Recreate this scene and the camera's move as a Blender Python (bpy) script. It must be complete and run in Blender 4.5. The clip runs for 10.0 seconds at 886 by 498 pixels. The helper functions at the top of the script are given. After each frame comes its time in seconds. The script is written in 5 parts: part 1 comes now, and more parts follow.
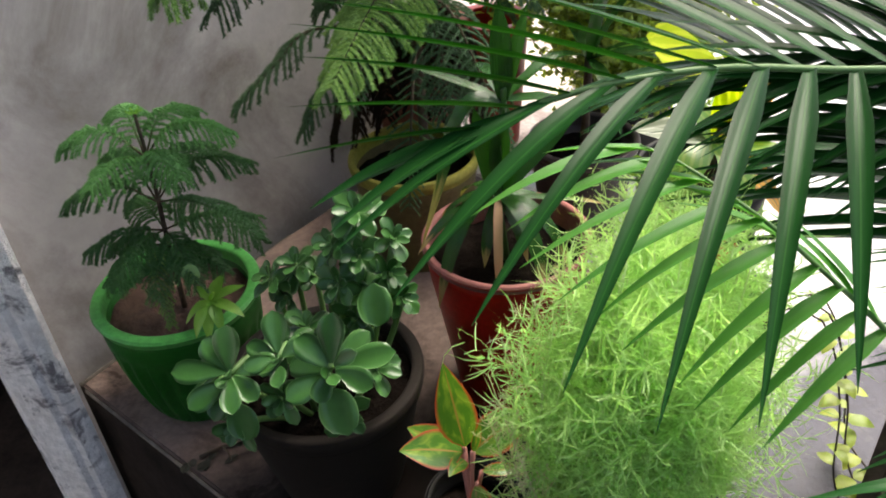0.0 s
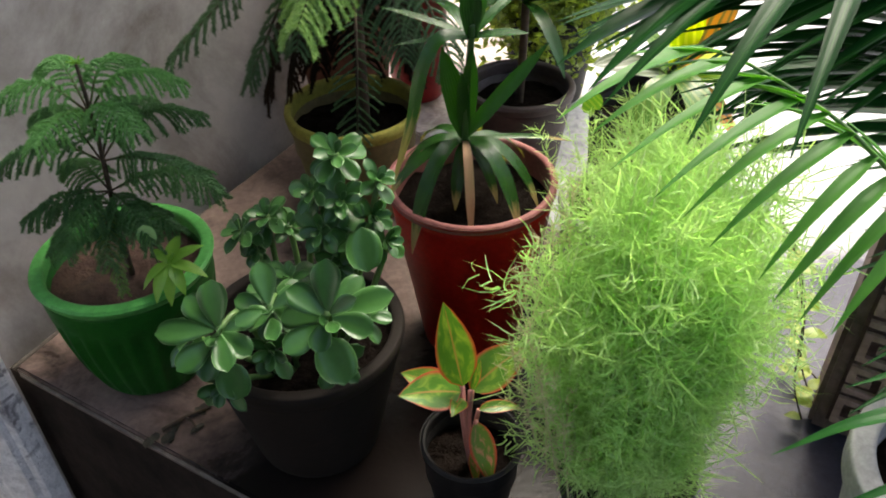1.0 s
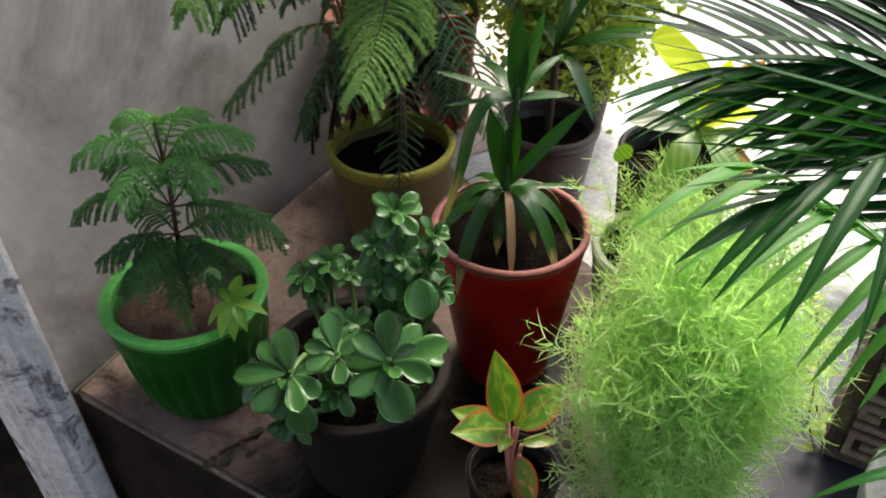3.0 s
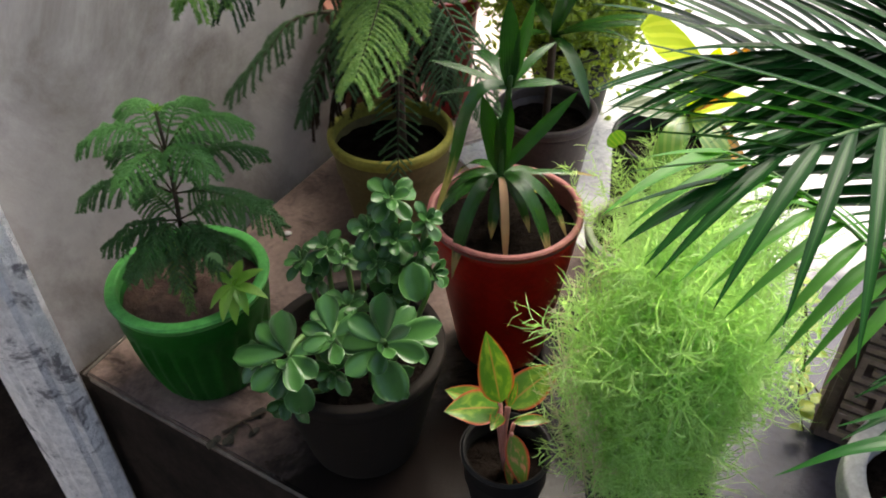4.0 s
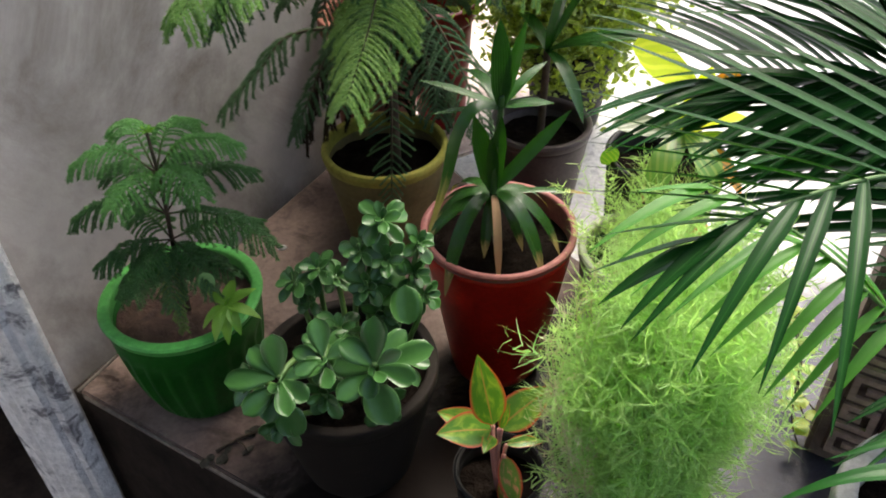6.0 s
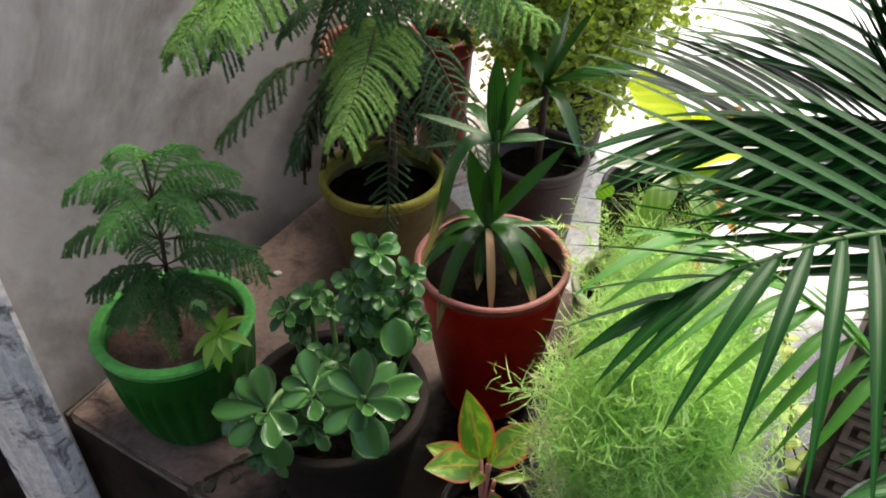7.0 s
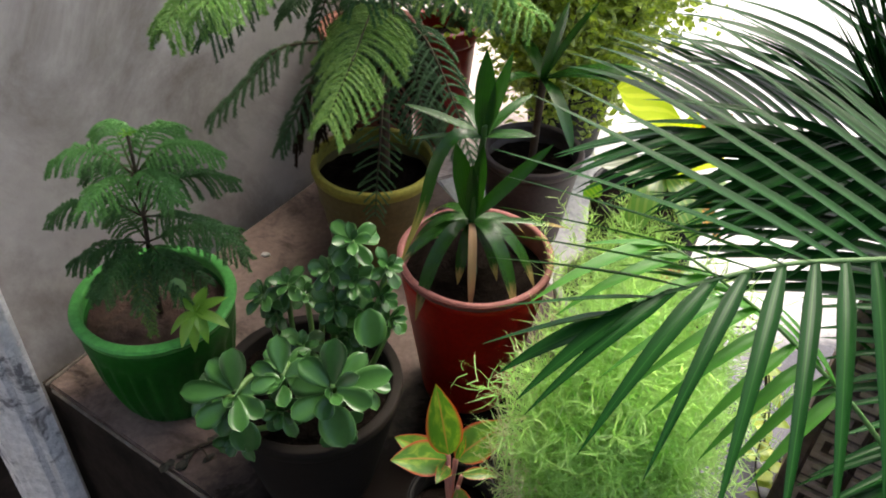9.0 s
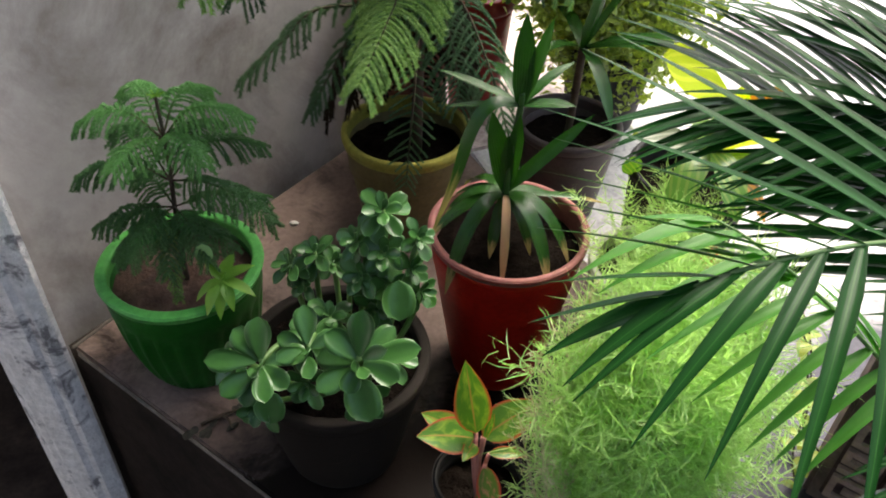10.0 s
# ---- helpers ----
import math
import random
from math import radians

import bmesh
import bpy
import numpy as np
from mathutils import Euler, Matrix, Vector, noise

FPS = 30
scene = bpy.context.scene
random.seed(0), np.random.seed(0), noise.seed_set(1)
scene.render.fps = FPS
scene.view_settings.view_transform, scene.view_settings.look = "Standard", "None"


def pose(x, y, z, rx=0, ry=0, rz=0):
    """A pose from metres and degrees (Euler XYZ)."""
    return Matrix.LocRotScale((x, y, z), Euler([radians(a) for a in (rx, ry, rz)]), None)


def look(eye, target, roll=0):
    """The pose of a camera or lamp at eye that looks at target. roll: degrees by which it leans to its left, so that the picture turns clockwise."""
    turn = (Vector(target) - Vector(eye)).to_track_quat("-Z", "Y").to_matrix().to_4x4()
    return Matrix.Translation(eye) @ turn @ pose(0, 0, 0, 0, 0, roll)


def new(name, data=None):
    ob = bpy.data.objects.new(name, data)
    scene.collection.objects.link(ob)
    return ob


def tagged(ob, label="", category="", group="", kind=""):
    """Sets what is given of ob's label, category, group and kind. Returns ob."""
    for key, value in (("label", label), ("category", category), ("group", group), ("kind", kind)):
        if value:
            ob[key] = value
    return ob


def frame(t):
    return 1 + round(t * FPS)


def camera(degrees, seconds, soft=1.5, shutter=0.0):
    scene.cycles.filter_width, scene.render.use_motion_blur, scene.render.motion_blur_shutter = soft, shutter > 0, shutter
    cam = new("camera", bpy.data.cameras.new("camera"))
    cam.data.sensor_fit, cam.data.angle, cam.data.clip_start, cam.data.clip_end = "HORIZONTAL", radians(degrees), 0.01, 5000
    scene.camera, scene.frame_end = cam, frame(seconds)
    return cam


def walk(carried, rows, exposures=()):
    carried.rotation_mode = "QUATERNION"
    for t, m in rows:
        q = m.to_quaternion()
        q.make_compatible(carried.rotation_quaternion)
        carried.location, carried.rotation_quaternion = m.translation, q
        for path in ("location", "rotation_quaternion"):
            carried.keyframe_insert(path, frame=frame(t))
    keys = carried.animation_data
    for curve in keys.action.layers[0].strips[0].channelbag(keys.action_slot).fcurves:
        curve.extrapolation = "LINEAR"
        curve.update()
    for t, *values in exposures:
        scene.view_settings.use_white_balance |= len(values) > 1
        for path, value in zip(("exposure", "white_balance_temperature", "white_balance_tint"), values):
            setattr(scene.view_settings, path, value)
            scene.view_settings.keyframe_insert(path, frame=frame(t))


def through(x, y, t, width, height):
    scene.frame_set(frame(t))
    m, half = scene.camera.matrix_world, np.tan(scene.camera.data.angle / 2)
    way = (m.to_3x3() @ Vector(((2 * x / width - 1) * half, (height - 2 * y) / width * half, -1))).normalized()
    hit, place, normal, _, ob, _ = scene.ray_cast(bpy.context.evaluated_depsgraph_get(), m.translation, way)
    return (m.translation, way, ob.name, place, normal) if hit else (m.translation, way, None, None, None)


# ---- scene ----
cam = camera(57.2, 10.0, 1.9)
PATH = [
    (0, (0.146, 0.063, 1.481), (-0.04, 1.665, 0.299), -4.2),
    (0.5, (0.071, 0.041, 1.453), (0.084, 1.625, 0.232), -2.9),
    (1, (0.0, 0.051, 1.443), (0.106, 1.609, 0.194), -1.3),
    (1.5, (-0.049, 0.076, 1.452), (0.067, 1.634, 0.204), 0.3),
    (2, (-0.075, 0.09, 1.463), (0.056, 1.643, 0.209), 0.7),
    (2.5, (-0.078, 0.062, 1.525), (0.045, 1.615, 0.271), -0.1),
    (4, (-0.05, -0.001, 1.585), (0.03, 1.531, 0.301), -1.4),
    (4.5, (-0.044, 0.015, 1.591), (0.032, 1.538, 0.297), -1.9),
    (5, (-0.037, 0.02, 1.607), (0.041, 1.546, 0.317), -1.8),
    (6.5, (-0.032, 0.023, 1.61), (0.045, 1.565, 0.338), -1.3),
    (7, (-0.021, 0.029, 1.62), (0.058, 1.597, 0.381), -0.4),
    (7.5, (0.001, 0.029, 1.641), (0.084, 1.619, 0.43), 1.2),
    (8, (0.02, 0.026, 1.642), (0.106, 1.621, 0.438), 2.4),
    (8.5, (0.032, 0.028, 1.64), (0.115, 1.599, 0.405), 2.6),
    (9, (0.02, 0.039, 1.627), (0.084, 1.585, 0.36), 2.4),
    (9.5, (0.005, 0.06, 1.596), (0.045, 1.587, 0.305), 2.5),
    (10, (0.014, 0.068, 1.599), (0.012, 1.572, 0.281), 2.3),
]
walk(cam, [(t, look(eye, target, roll)) for t, eye, target, roll in PATH], [(0, 1.80, 6800, 4), (10, 1.80, 6800, 4)])

# ---------------------------------------------------------------- light
world = bpy.data.worlds.new("world")
scene.world = world
world.use_nodes = True
wn = world.node_tree.nodes
sky = wn.new("ShaderNodeTexSky")
sky.sky_type = "NISHITA"
sky.sun_disc = False
SUN_EL, SUN_AZ = radians(58), radians(38)          # azimuth from +y towards +x
sky.sun_elevation, sky.sun_rotation = SUN_EL, SUN_AZ
sky.air_density, sky.dust_density = 0.6, 5.0
wn["Background"].inputs["Strength"].default_value = 0.15
world.node_tree.links.new(sky.outputs[0], wn["Background"].inputs["Color"])
sun = new("sun", bpy.data.lights.new("sun", "SUN"))
sun.data.energy, sun.data.angle, sun.data.color = 0.9, radians(25), (1.0, 0.96, 0.9)
sun_way = Vector((math.sin(SUN_AZ) * math.cos(SUN_EL), math.cos(SUN_AZ) * math.cos(SUN_EL), math.sin(SUN_EL)))
sun.matrix_world = look(sun_way * 20, (0, 0, 0))

# ---------------------------------------------------------------- materials


def material(name):
    m = bpy.data.materials.new(name)
    m.use_nodes = True
    return m, m.node_tree.nodes, m.node_tree.links, m.node_tree.nodes["Principled BSDF"]


def ramp_of(nodes, stops):
    r = nodes.new("ShaderNodeValToRGB")
    el = r.color_ramp.elements
    while len(el) < len(stops):
        el.new(0.5)
    for e, (p, c) in zip(el, stops):
        e.position, e.color = p, (*c, 1)
    return r


def noise_of(nodes, links, scale, detail=5, rough=0.6, vec=None, distort=0.0):
    n = nodes.new("ShaderNodeTexNoise")
    n.inputs["Scale"].default_value, n.inputs["Detail"].default_value = scale, detail
    n.inputs["Roughness"].default_value, n.inputs["Distortion"].default_value = rough, distort
    if vec is not None:
        links.new(vec, n.inputs["Vector"])
    return n


def mixed(nodes, links, kind, fac, a, b):
    m = nodes.new("ShaderNodeMix")
    m.data_type, m.blend_type = "RGBA", kind
    for value, socket in ((fac, m.inputs[0]), (a, m.inputs[6]), (b, m.inputs[7])):
        if isinstance(value, (int, float)):
            socket.default_value = value
        elif isinstance(value, tuple):
            socket.default_value = (*value, 1)
        else:
            links.new(value, socket)
    return m.outputs[2]


def bumped(nodes, links, bsdf, height, strength, distance):
    b = nodes.new("ShaderNodeBump")
    b.inputs["Strength"].default_value, b.inputs["Distance"].default_value = strength, distance
    links.new(height, b.inputs["Height"])
    links.new(b.outputs[0], bsdf.inputs["Normal"])


def rough_surface(name, dark, light, scale, rough, stain=None, stain_scale=2.0, stain_at=(0.45, 0.65), bump=0.4, depth=0.003, grain=60.0, rough_low=None, spec=0.22, fleck=1.0):
    """Two scales of colour, an optional stain, grain and bump, in object space."""
    m, n, l, p = material(name)
    co = n.new("ShaderNodeTexCoord").outputs["Object"]
    big = noise_of(n, l, scale, 6, 0.65, co)
    r = ramp_of(n, [(0.3, dark), (0.7, light)])
    l.new(big.outputs[0], r.inputs[0])
    fine = noise_of(n, l, grain, 4, 0.7, co)
    fr = ramp_of(n, [(0.3, (1 - 0.28 * fleck,) * 3), (0.7, (1 + 0.1 * fleck,) * 3)])
    l.new(fine.outputs[0], fr.inputs[0])
    col = mixed(n, l, "MULTIPLY", 1.0, r.outputs[0], fr.outputs[0])
    st = noise_of(n, l, stain_scale, 7, 0.7, co, 0.6)
    sr = ramp_of(n, [(stain_at[0], (0, 0, 0)), (stain_at[1], (1, 1, 1))])
    l.new(st.outputs[0], sr.inputs[0])
    if stain:
        col = mixed(n, l, "MIX", sr.outputs[0], col, stain)
    l.new(col, p.inputs["Base Color"])
    p.inputs["Roughness"].default_value = rough
    p.inputs["Specular IOR Level"].default_value = spec
    if rough_low is not None:
        mr = n.new("ShaderNodeMapRange")
        mr.inputs[3].default_value, mr.inputs[4].default_value = rough, rough_low
        l.new(sr.outputs[0], mr.inputs[0])
        l.new(mr.outputs[0], p.inputs["Roughness"])
    add = n.new("ShaderNodeMath")
    add.operation = "ADD"
    l.new(big.outputs[0], add.inputs[0])
    l.new(fine.outputs[0], add.inputs[1])
    bumped(n, l, p, add.outputs[0], bump, depth)
    return m


def leaf_material(name, dark, light, rough=0.4, through=0.35, glow=(1.2, 1.5, 0.5), bump=0.25, grain=120.0, stripes=0.0, pattern=None, spec=0.5):
    """Thin leaf: gloss on top, light passing through, colour varied leaf by leaf and by grain."""
    m, n, l, p = material(name)
    rnd = n.new("ShaderNodeObjectInfo").outputs["Random"]
    isl = n.new("ShaderNodeNewGeometry").outputs["Random Per Island"]
    co = n.new("ShaderNodeTexCoord").outputs["Object"]
    uv = n.new("ShaderNodeUVMap").outputs[0]
    nz = noise_of(n, l, grain, 4, 0.6, co)
    s1 = n.new("ShaderNodeMath")
    s1.operation = "ADD"
    l.new(rnd, s1.inputs[0])
    l.new(isl, s1.inputs[1])
    s2 = n.new("ShaderNodeMath")
    s2.operation = "ADD"
    l.new(s1.outputs[0], s2.inputs[0])
    l.new(nz.outputs[0], s2.inputs[1])
    s3 = n.new("ShaderNodeMath")
    s3.operation = "MULTIPLY"
    s3.inputs[1].default_value = 0.36
    l.new(s2.outputs[0], s3.inputs[0])
    r = ramp_of(n, [(0.15, dark), (0.85, light)])
    l.new(s3.outputs[0], r.inputs[0])
    col = r.outputs[0]
    sep = n.new("ShaderNodeSeparateXYZ")
    l.new(uv, sep.inputs[0])
    if pattern:
        col = pattern(n, l, col, sep, uv)
    l.new(col, p.inputs["Base Color"])
    p.inputs["Roughness"].default_value = rough
    p.inputs["Specular IOR Level"].default_value = spec
    height = nz.outputs[0]
    if stripes:
        w = n.new("ShaderNodeMath")
        w.operation = "SINE"
        k = n.new("ShaderNodeMath")
        k.operation = "MULTIPLY"
        k.inputs[1].default_value = stripes
        l.new(sep.outputs[0], k.inputs[0])
        l.new(k.outputs[0], w.inputs[0])
        height = w.outputs[0]
    bumped(n, l, p, height, bump, 0.001)
    tr = n.new("ShaderNodeBsdfTranslucent")
    gl = mixed(n, l, "MULTIPLY", 1.0, col, glow)
    l.new(gl, tr.inputs[0])
    mx = n.new("ShaderNodeMixShader")
    mx.inputs[0].default_value = through
    l.new(p.outputs[0], mx.inputs[1])
    l.new(tr.outputs[0], mx.inputs[2])
    l.new(mx.outputs[0], n["Material Output"].inputs[0])
    return m


def across(n, l, sep, lo, hi):
    """0 at the midrib to 1 at the margin, sharpened between lo and hi."""
    a = n.new("ShaderNodeMath")
    a.operation = "SUBTRACT"
    a.inputs[1].default_value = 0.5
    l.new(sep.outputs[0], a.inputs[0])
    b = n.new("ShaderNodeMath")
    b.operation = "ABSOLUTE"
    l.new(a.outputs[0], b.inputs[0])
    r = n.new("ShaderNodeMapRange")
    r.inputs[1].default_value, r.inputs[2].default_value = lo / 2, hi / 2
    l.new(b.outputs[0], r.inputs[0])
    return r.outputs[0]


def red_margin(n, l, col, sep, uv):
    nz = noise_of(n, l, 4, 3, 0.6, uv, 0.5)
    r = ramp_of(n, [(0.46, (0, 0, 0)), (0.72, (1, 1, 1))])
    l.new(nz.outputs[0], r.inputs[0])
    col = mixed(n, l, "MIX", r.outputs[0], col, (0.34, 0.46, 0.07))
    col = mixed(n, l, "MIX", across(n, l, sep, 0.80, 0.97), col, (0.62, 0.09, 0.05))
    inv = n.new("ShaderNodeMath")
    inv.operation = "SUBTRACT"
    inv.inputs[0].default_value = 1.0
    l.new(across(n, l, sep, 0.02, 0.07), inv.inputs[1])
    return mixed(n, l, "MIX", inv.outputs[0], col, (0.42, 0.24, 0.08))


def pink_flush(n, l, col, sep, uv):
    nz = noise_of(n, l, 5, 3, 0.6, uv, 0.8)
    r = ramp_of(n, [(0.52, (0, 0, 0)), (0.64, (1, 1, 1))])
    l.new(nz.outputs[0], r.inputs[0])
    col = mixed(n, l, "MIX", r.outputs[0], col, (0.62, 0.26, 0.18))
    return mixed(n, l, "MIX", across(n, l, sep, 0.70, 0.95), col, (0.62, 0.08, 0.05))


def pale_veins(colour):
    def pat(n, l, col, sep, uv):
        w = n.new("ShaderNodeTexWave")
        w.wave_type, w.bands_direction = "BANDS", "DIAGONAL"
        w.inputs["Scale"].default_value, w.inputs["Distortion"].default_value = 2.2, 1.2
        l.new(uv, w.inputs["Vector"])
        r = ramp_of(n, [(0.55, (0, 0, 0)), (0.85, (1, 1, 1))])
        l.new(w.outputs["Fac"], r.inputs[0])
        return mixed(n, l, "MIX", r.outputs[0], col, colour)
    return pat


def pale_margin(n, l, col, sep, uv):
    return mixed(n, l, "MIX", across(n, l, sep, 0.92, 1.0), col, (0.15, 0.28, 0.11))


def dry_tips(n, l, col, sep, uv):
    nz = noise_of(n, l, 6, 3, 0.6, uv)
    s = n.new("ShaderNodeMath")
    s.operation = "MULTIPLY_ADD"
    s.inputs[1].default_value = 0.3
    l.new(nz.outputs[0], s.inputs[0])
    l.new(sep.outputs[1], s.inputs[2])
    r = ramp_of(n, [(0.88, (0, 0, 0)), (1.05, (1, 1, 1))])
    l.new(s.outputs[0], r.inputs[0])
    return mixed(n, l, "MIX", r.outputs[0], col, (0.36, 0.26, 0.12))


def ribbed(n, l, col, sep, uv):
    """A pale midrib with the leaf's central sheen painted into it, and slightly darker margins."""
    inv = n.new("ShaderNodeMath")
    inv.operation = "SUBTRACT"
    inv.inputs[0].default_value = 1.0
    l.new(across(n, l, sep, 0.03, 0.12), inv.inputs[1])
    col = mixed(n, l, "MIX", inv.outputs[0], col, (0.026, 0.095, 0.020))
    return mixed(n, l, "MULTIPLY", across(n, l, sep, 0.45, 1.0), col, (0.55, 0.60, 0.60))


def pot_paint(name, base, worn, rough=0.45, chips=(0.62, 0.7)):
    return rough_surface(name, tuple(c * 0.75 for c in base), base, 9.0, rough, worn, 14.0, chips, 0.25, 0.0015, 90.0)


M_WALL = rough_surface("wall_plaster", (0.36, 0.335, 0.33), (0.50, 0.47, 0.465), 2.2, 0.85, (0.19, 0.163, 0.152), 2.2, (0.45, 0.70), 0.22, 0.003, 30.0, None, 0.15, 0.30)
M_POST = rough_surface("peeling_paint", (0.82, 0.79, 0.78), (0.95, 0.92, 0.91), 6.0, 0.7, (0.25, 0.23, 0.24), 11.0, (0.54, 0.62), 1.0, 0.008, 45.0)
M_SLAB = rough_surface("slab_concrete", (0.140, 0.101, 0.087), (0.265, 0.194, 0.167), 4.0, 0.65, (0.040, 0.030, 0.026), 6.0, (0.50, 0.66), 0.35, 0.002, 70.0, 0.25, 0.10)


def wet_light_tone(mat, way, lo, hi, share, colour, gloss=None):
    """Turns a floor darker along a ragged line across the given way, for poured water and painted light."""
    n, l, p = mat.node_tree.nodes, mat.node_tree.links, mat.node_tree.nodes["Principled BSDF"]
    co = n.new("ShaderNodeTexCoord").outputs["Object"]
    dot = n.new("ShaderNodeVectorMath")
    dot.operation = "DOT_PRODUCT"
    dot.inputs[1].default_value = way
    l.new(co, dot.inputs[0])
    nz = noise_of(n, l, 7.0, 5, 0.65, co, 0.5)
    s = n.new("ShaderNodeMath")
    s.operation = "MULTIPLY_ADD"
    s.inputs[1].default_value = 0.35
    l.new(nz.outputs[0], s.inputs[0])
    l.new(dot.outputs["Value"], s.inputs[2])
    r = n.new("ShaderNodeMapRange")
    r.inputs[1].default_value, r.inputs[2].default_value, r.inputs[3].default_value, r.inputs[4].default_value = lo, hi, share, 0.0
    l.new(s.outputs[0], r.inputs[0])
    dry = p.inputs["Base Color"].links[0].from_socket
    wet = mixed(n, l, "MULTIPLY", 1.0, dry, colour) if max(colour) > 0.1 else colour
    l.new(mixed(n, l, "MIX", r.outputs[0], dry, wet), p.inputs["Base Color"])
    if gloss is not None:
        g = n.new("ShaderNodeMix")
        old = p.inputs["Roughness"].links
        g.inputs[2].default_value, g.inputs[3].default_value = p.inputs["Roughness"].default_value, gloss
        if old:
            l.new(old[0].from_socket, g.inputs[2])
        l.new(r.outputs[0], g.inputs[0])
        l.new(g.outputs[0], p.inputs["Roughness"])


# The slab is wet here, and the plants' shade is painted into it too.
wet_light_tone(M_SLAB, (-0.50, 0.80, 0.0), 1.00, 1.24, 0.99, (0.009, 0.0068, 0.006), 0.20)
M_TERRACE = rough_surface("terrace_concrete", (0.50, 0.485, 0.47), (0.68, 0.66, 0.64), 9.0, 0.42, (0.34, 0.33, 0.34), 26.0, (0.52, 0.66), 0.5, 0.003, 80.0, 0.25, 0.2)
# The near terrace is wet; the sky it mirrors is painted in as blue.
wet_light_tone(M_TERRACE, (-0.40, 1.0, 0.0), 1.05, 1.25, 1.0, (0.078, 0.076, 0.116))
M_PAVING = rough_surface("beige_concrete", (0.54, 0.45, 0.405), (0.70, 0.60, 0.55), 5.0, 0.7, (0.24, 0.18, 0.16), 7.0, (0.5, 0.7), 0.4, 0.002, 80.0)
# Near-black so that the shade below and beyond the slab is in the colour.
M_DARK = rough_surface("shade_masonry", (0.013, 0.010, 0.009), (0.040, 0.031, 0.026), 7.0, 0.9, spec=0.06)
M_EDGE = rough_surface("slab_edge", (0.10, 0.085, 0.07), (0.26, 0.23, 0.20), 20.0, 0.75, (0.12, 0.1, 0.09), 25.0)
M_BOUNCE = rough_surface("bounce_white", (0.68, 0.66, 0.62), (0.82, 0.80, 0.76), 2.0, 0.9)
# Dark plaster for unseen parts that hold back light.
M_BLOCKER = rough_surface("blocker_plaster", (0.06, 0.054, 0.048), (0.10, 0.09, 0.08), 2.0, 0.9)
M_TILE_LOW = rough_surface("tile_ground", (0.075, 0.045, 0.04), (0.13, 0.085, 0.075), 14.0, 0.8)
M_TILE_KEY = rough_surface("tile_key", (0.38, 0.25, 0.20), (0.52, 0.37, 0.30), 18.0, 0.75, (0.26, 0.17, 0.14), 22.0)
M_BRICK = rough_surface("parapet_plaster", (0.16, 0.10, 0.09), (0.27, 0.19, 0.17), 10.0, 0.8, (0.09, 0.075, 0.06), 9.0)
M_GREEN = pot_paint("green_paint", (0.012, 0.108, 0.011), (0.008, 0.060, 0.007))
M_GREEN_RIM = pot_paint("green_rim_paint", (0.10, 0.40, 0.085), (0.07, 0.30, 0.06))
M_RED = pot_paint("red_plastic", (0.44, 0.013, 0.008), (0.30, 0.010, 0.007), 0.4)
M_RED_OLD = pot_paint("old_red_plastic", (0.26, 0.016, 0.014), (0.12, 0.012, 0.010), 0.4)
M_RED_RIM = pot_paint("faded_red_rim", (0.30, 0.115, 0.105), (0.36, 0.25, 0.24), 0.5)
M_YELLOW = pot_paint("olive_paint", (0.16, 0.13, 0.055), (0.105, 0.082, 0.038), 0.6)
M_YELLOW_RIM = pot_paint("yellow_rim_paint", (0.30, 0.28, 0.055), (0.16, 0.14, 0.036), 0.6)
M_BLACK = pot_paint("black_plastic", (0.012, 0.011, 0.011), (0.025, 0.022, 0.02), 0.55)
M_BROWN = pot_paint("dark_clay", (0.013, 0.009, 0.0065), (0.028, 0.019, 0.014), 0.8)
M_GREY = pot_paint("grey_cement", (0.38, 0.37, 0.37), (0.24, 0.23, 0.23), 0.8)
M_MAUVE = pot_paint("mauve_plastic", (0.060, 0.046, 0.044), (0.04, 0.032, 0.03), 0.5)
M_PALE = pot_paint("pale_green_paint", (0.42, 0.44, 0.33), (0.30, 0.32, 0.22), 0.6)
M_TERRA = pot_paint("terracotta", (0.20, 0.078, 0.052), (0.10, 0.040, 0.028), 0.8)
# Near black, since the shade inside the pots is in this soil's colour.
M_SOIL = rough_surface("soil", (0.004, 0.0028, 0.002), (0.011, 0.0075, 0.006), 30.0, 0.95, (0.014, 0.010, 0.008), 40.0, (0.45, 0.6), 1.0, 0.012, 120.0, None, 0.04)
M_SOIL_PALE = rough_surface("pale_soil", (0.070, 0.043, 0.034), (0.135, 0.086, 0.068), 20.0, 0.9, (0.05, 0.034, 0.028), 12.0, (0.5, 0.65), 0.8, 0.008, 110.0, None, 0.08)
M_BARK = rough_surface("bark", (0.04, 0.03, 0.022), (0.10, 0.075, 0.05), 40.0, 0.9)
M_STEM = leaf_material("green_stem", (0.06, 0.14, 0.03), (0.12, 0.22, 0.06), 0.5, 0.1)
M_PINK_STEM = leaf_material("pink_stem", (0.42, 0.17, 0.15), (0.55, 0.26, 0.22), 0.45, 0.15, (1.2, 0.8, 0.7))
M_PALM = leaf_material("palm_leaf", (0.006, 0.034, 0.008), (0.016, 0.072, 0.015), 0.29, 0.18, (1.5, 2.0, 0.4), 0.05, 60.0, 16.0, ribbed, 0.08)
M_PALM_YOUNG = leaf_material("young_palm_leaf", (0.036, 0.15, 0.02), (0.09, 0.26, 0.04), 0.42, 0.35, (1.3, 1.5, 0.4), 0.06, 60.0, 16.0, None, 0.25)
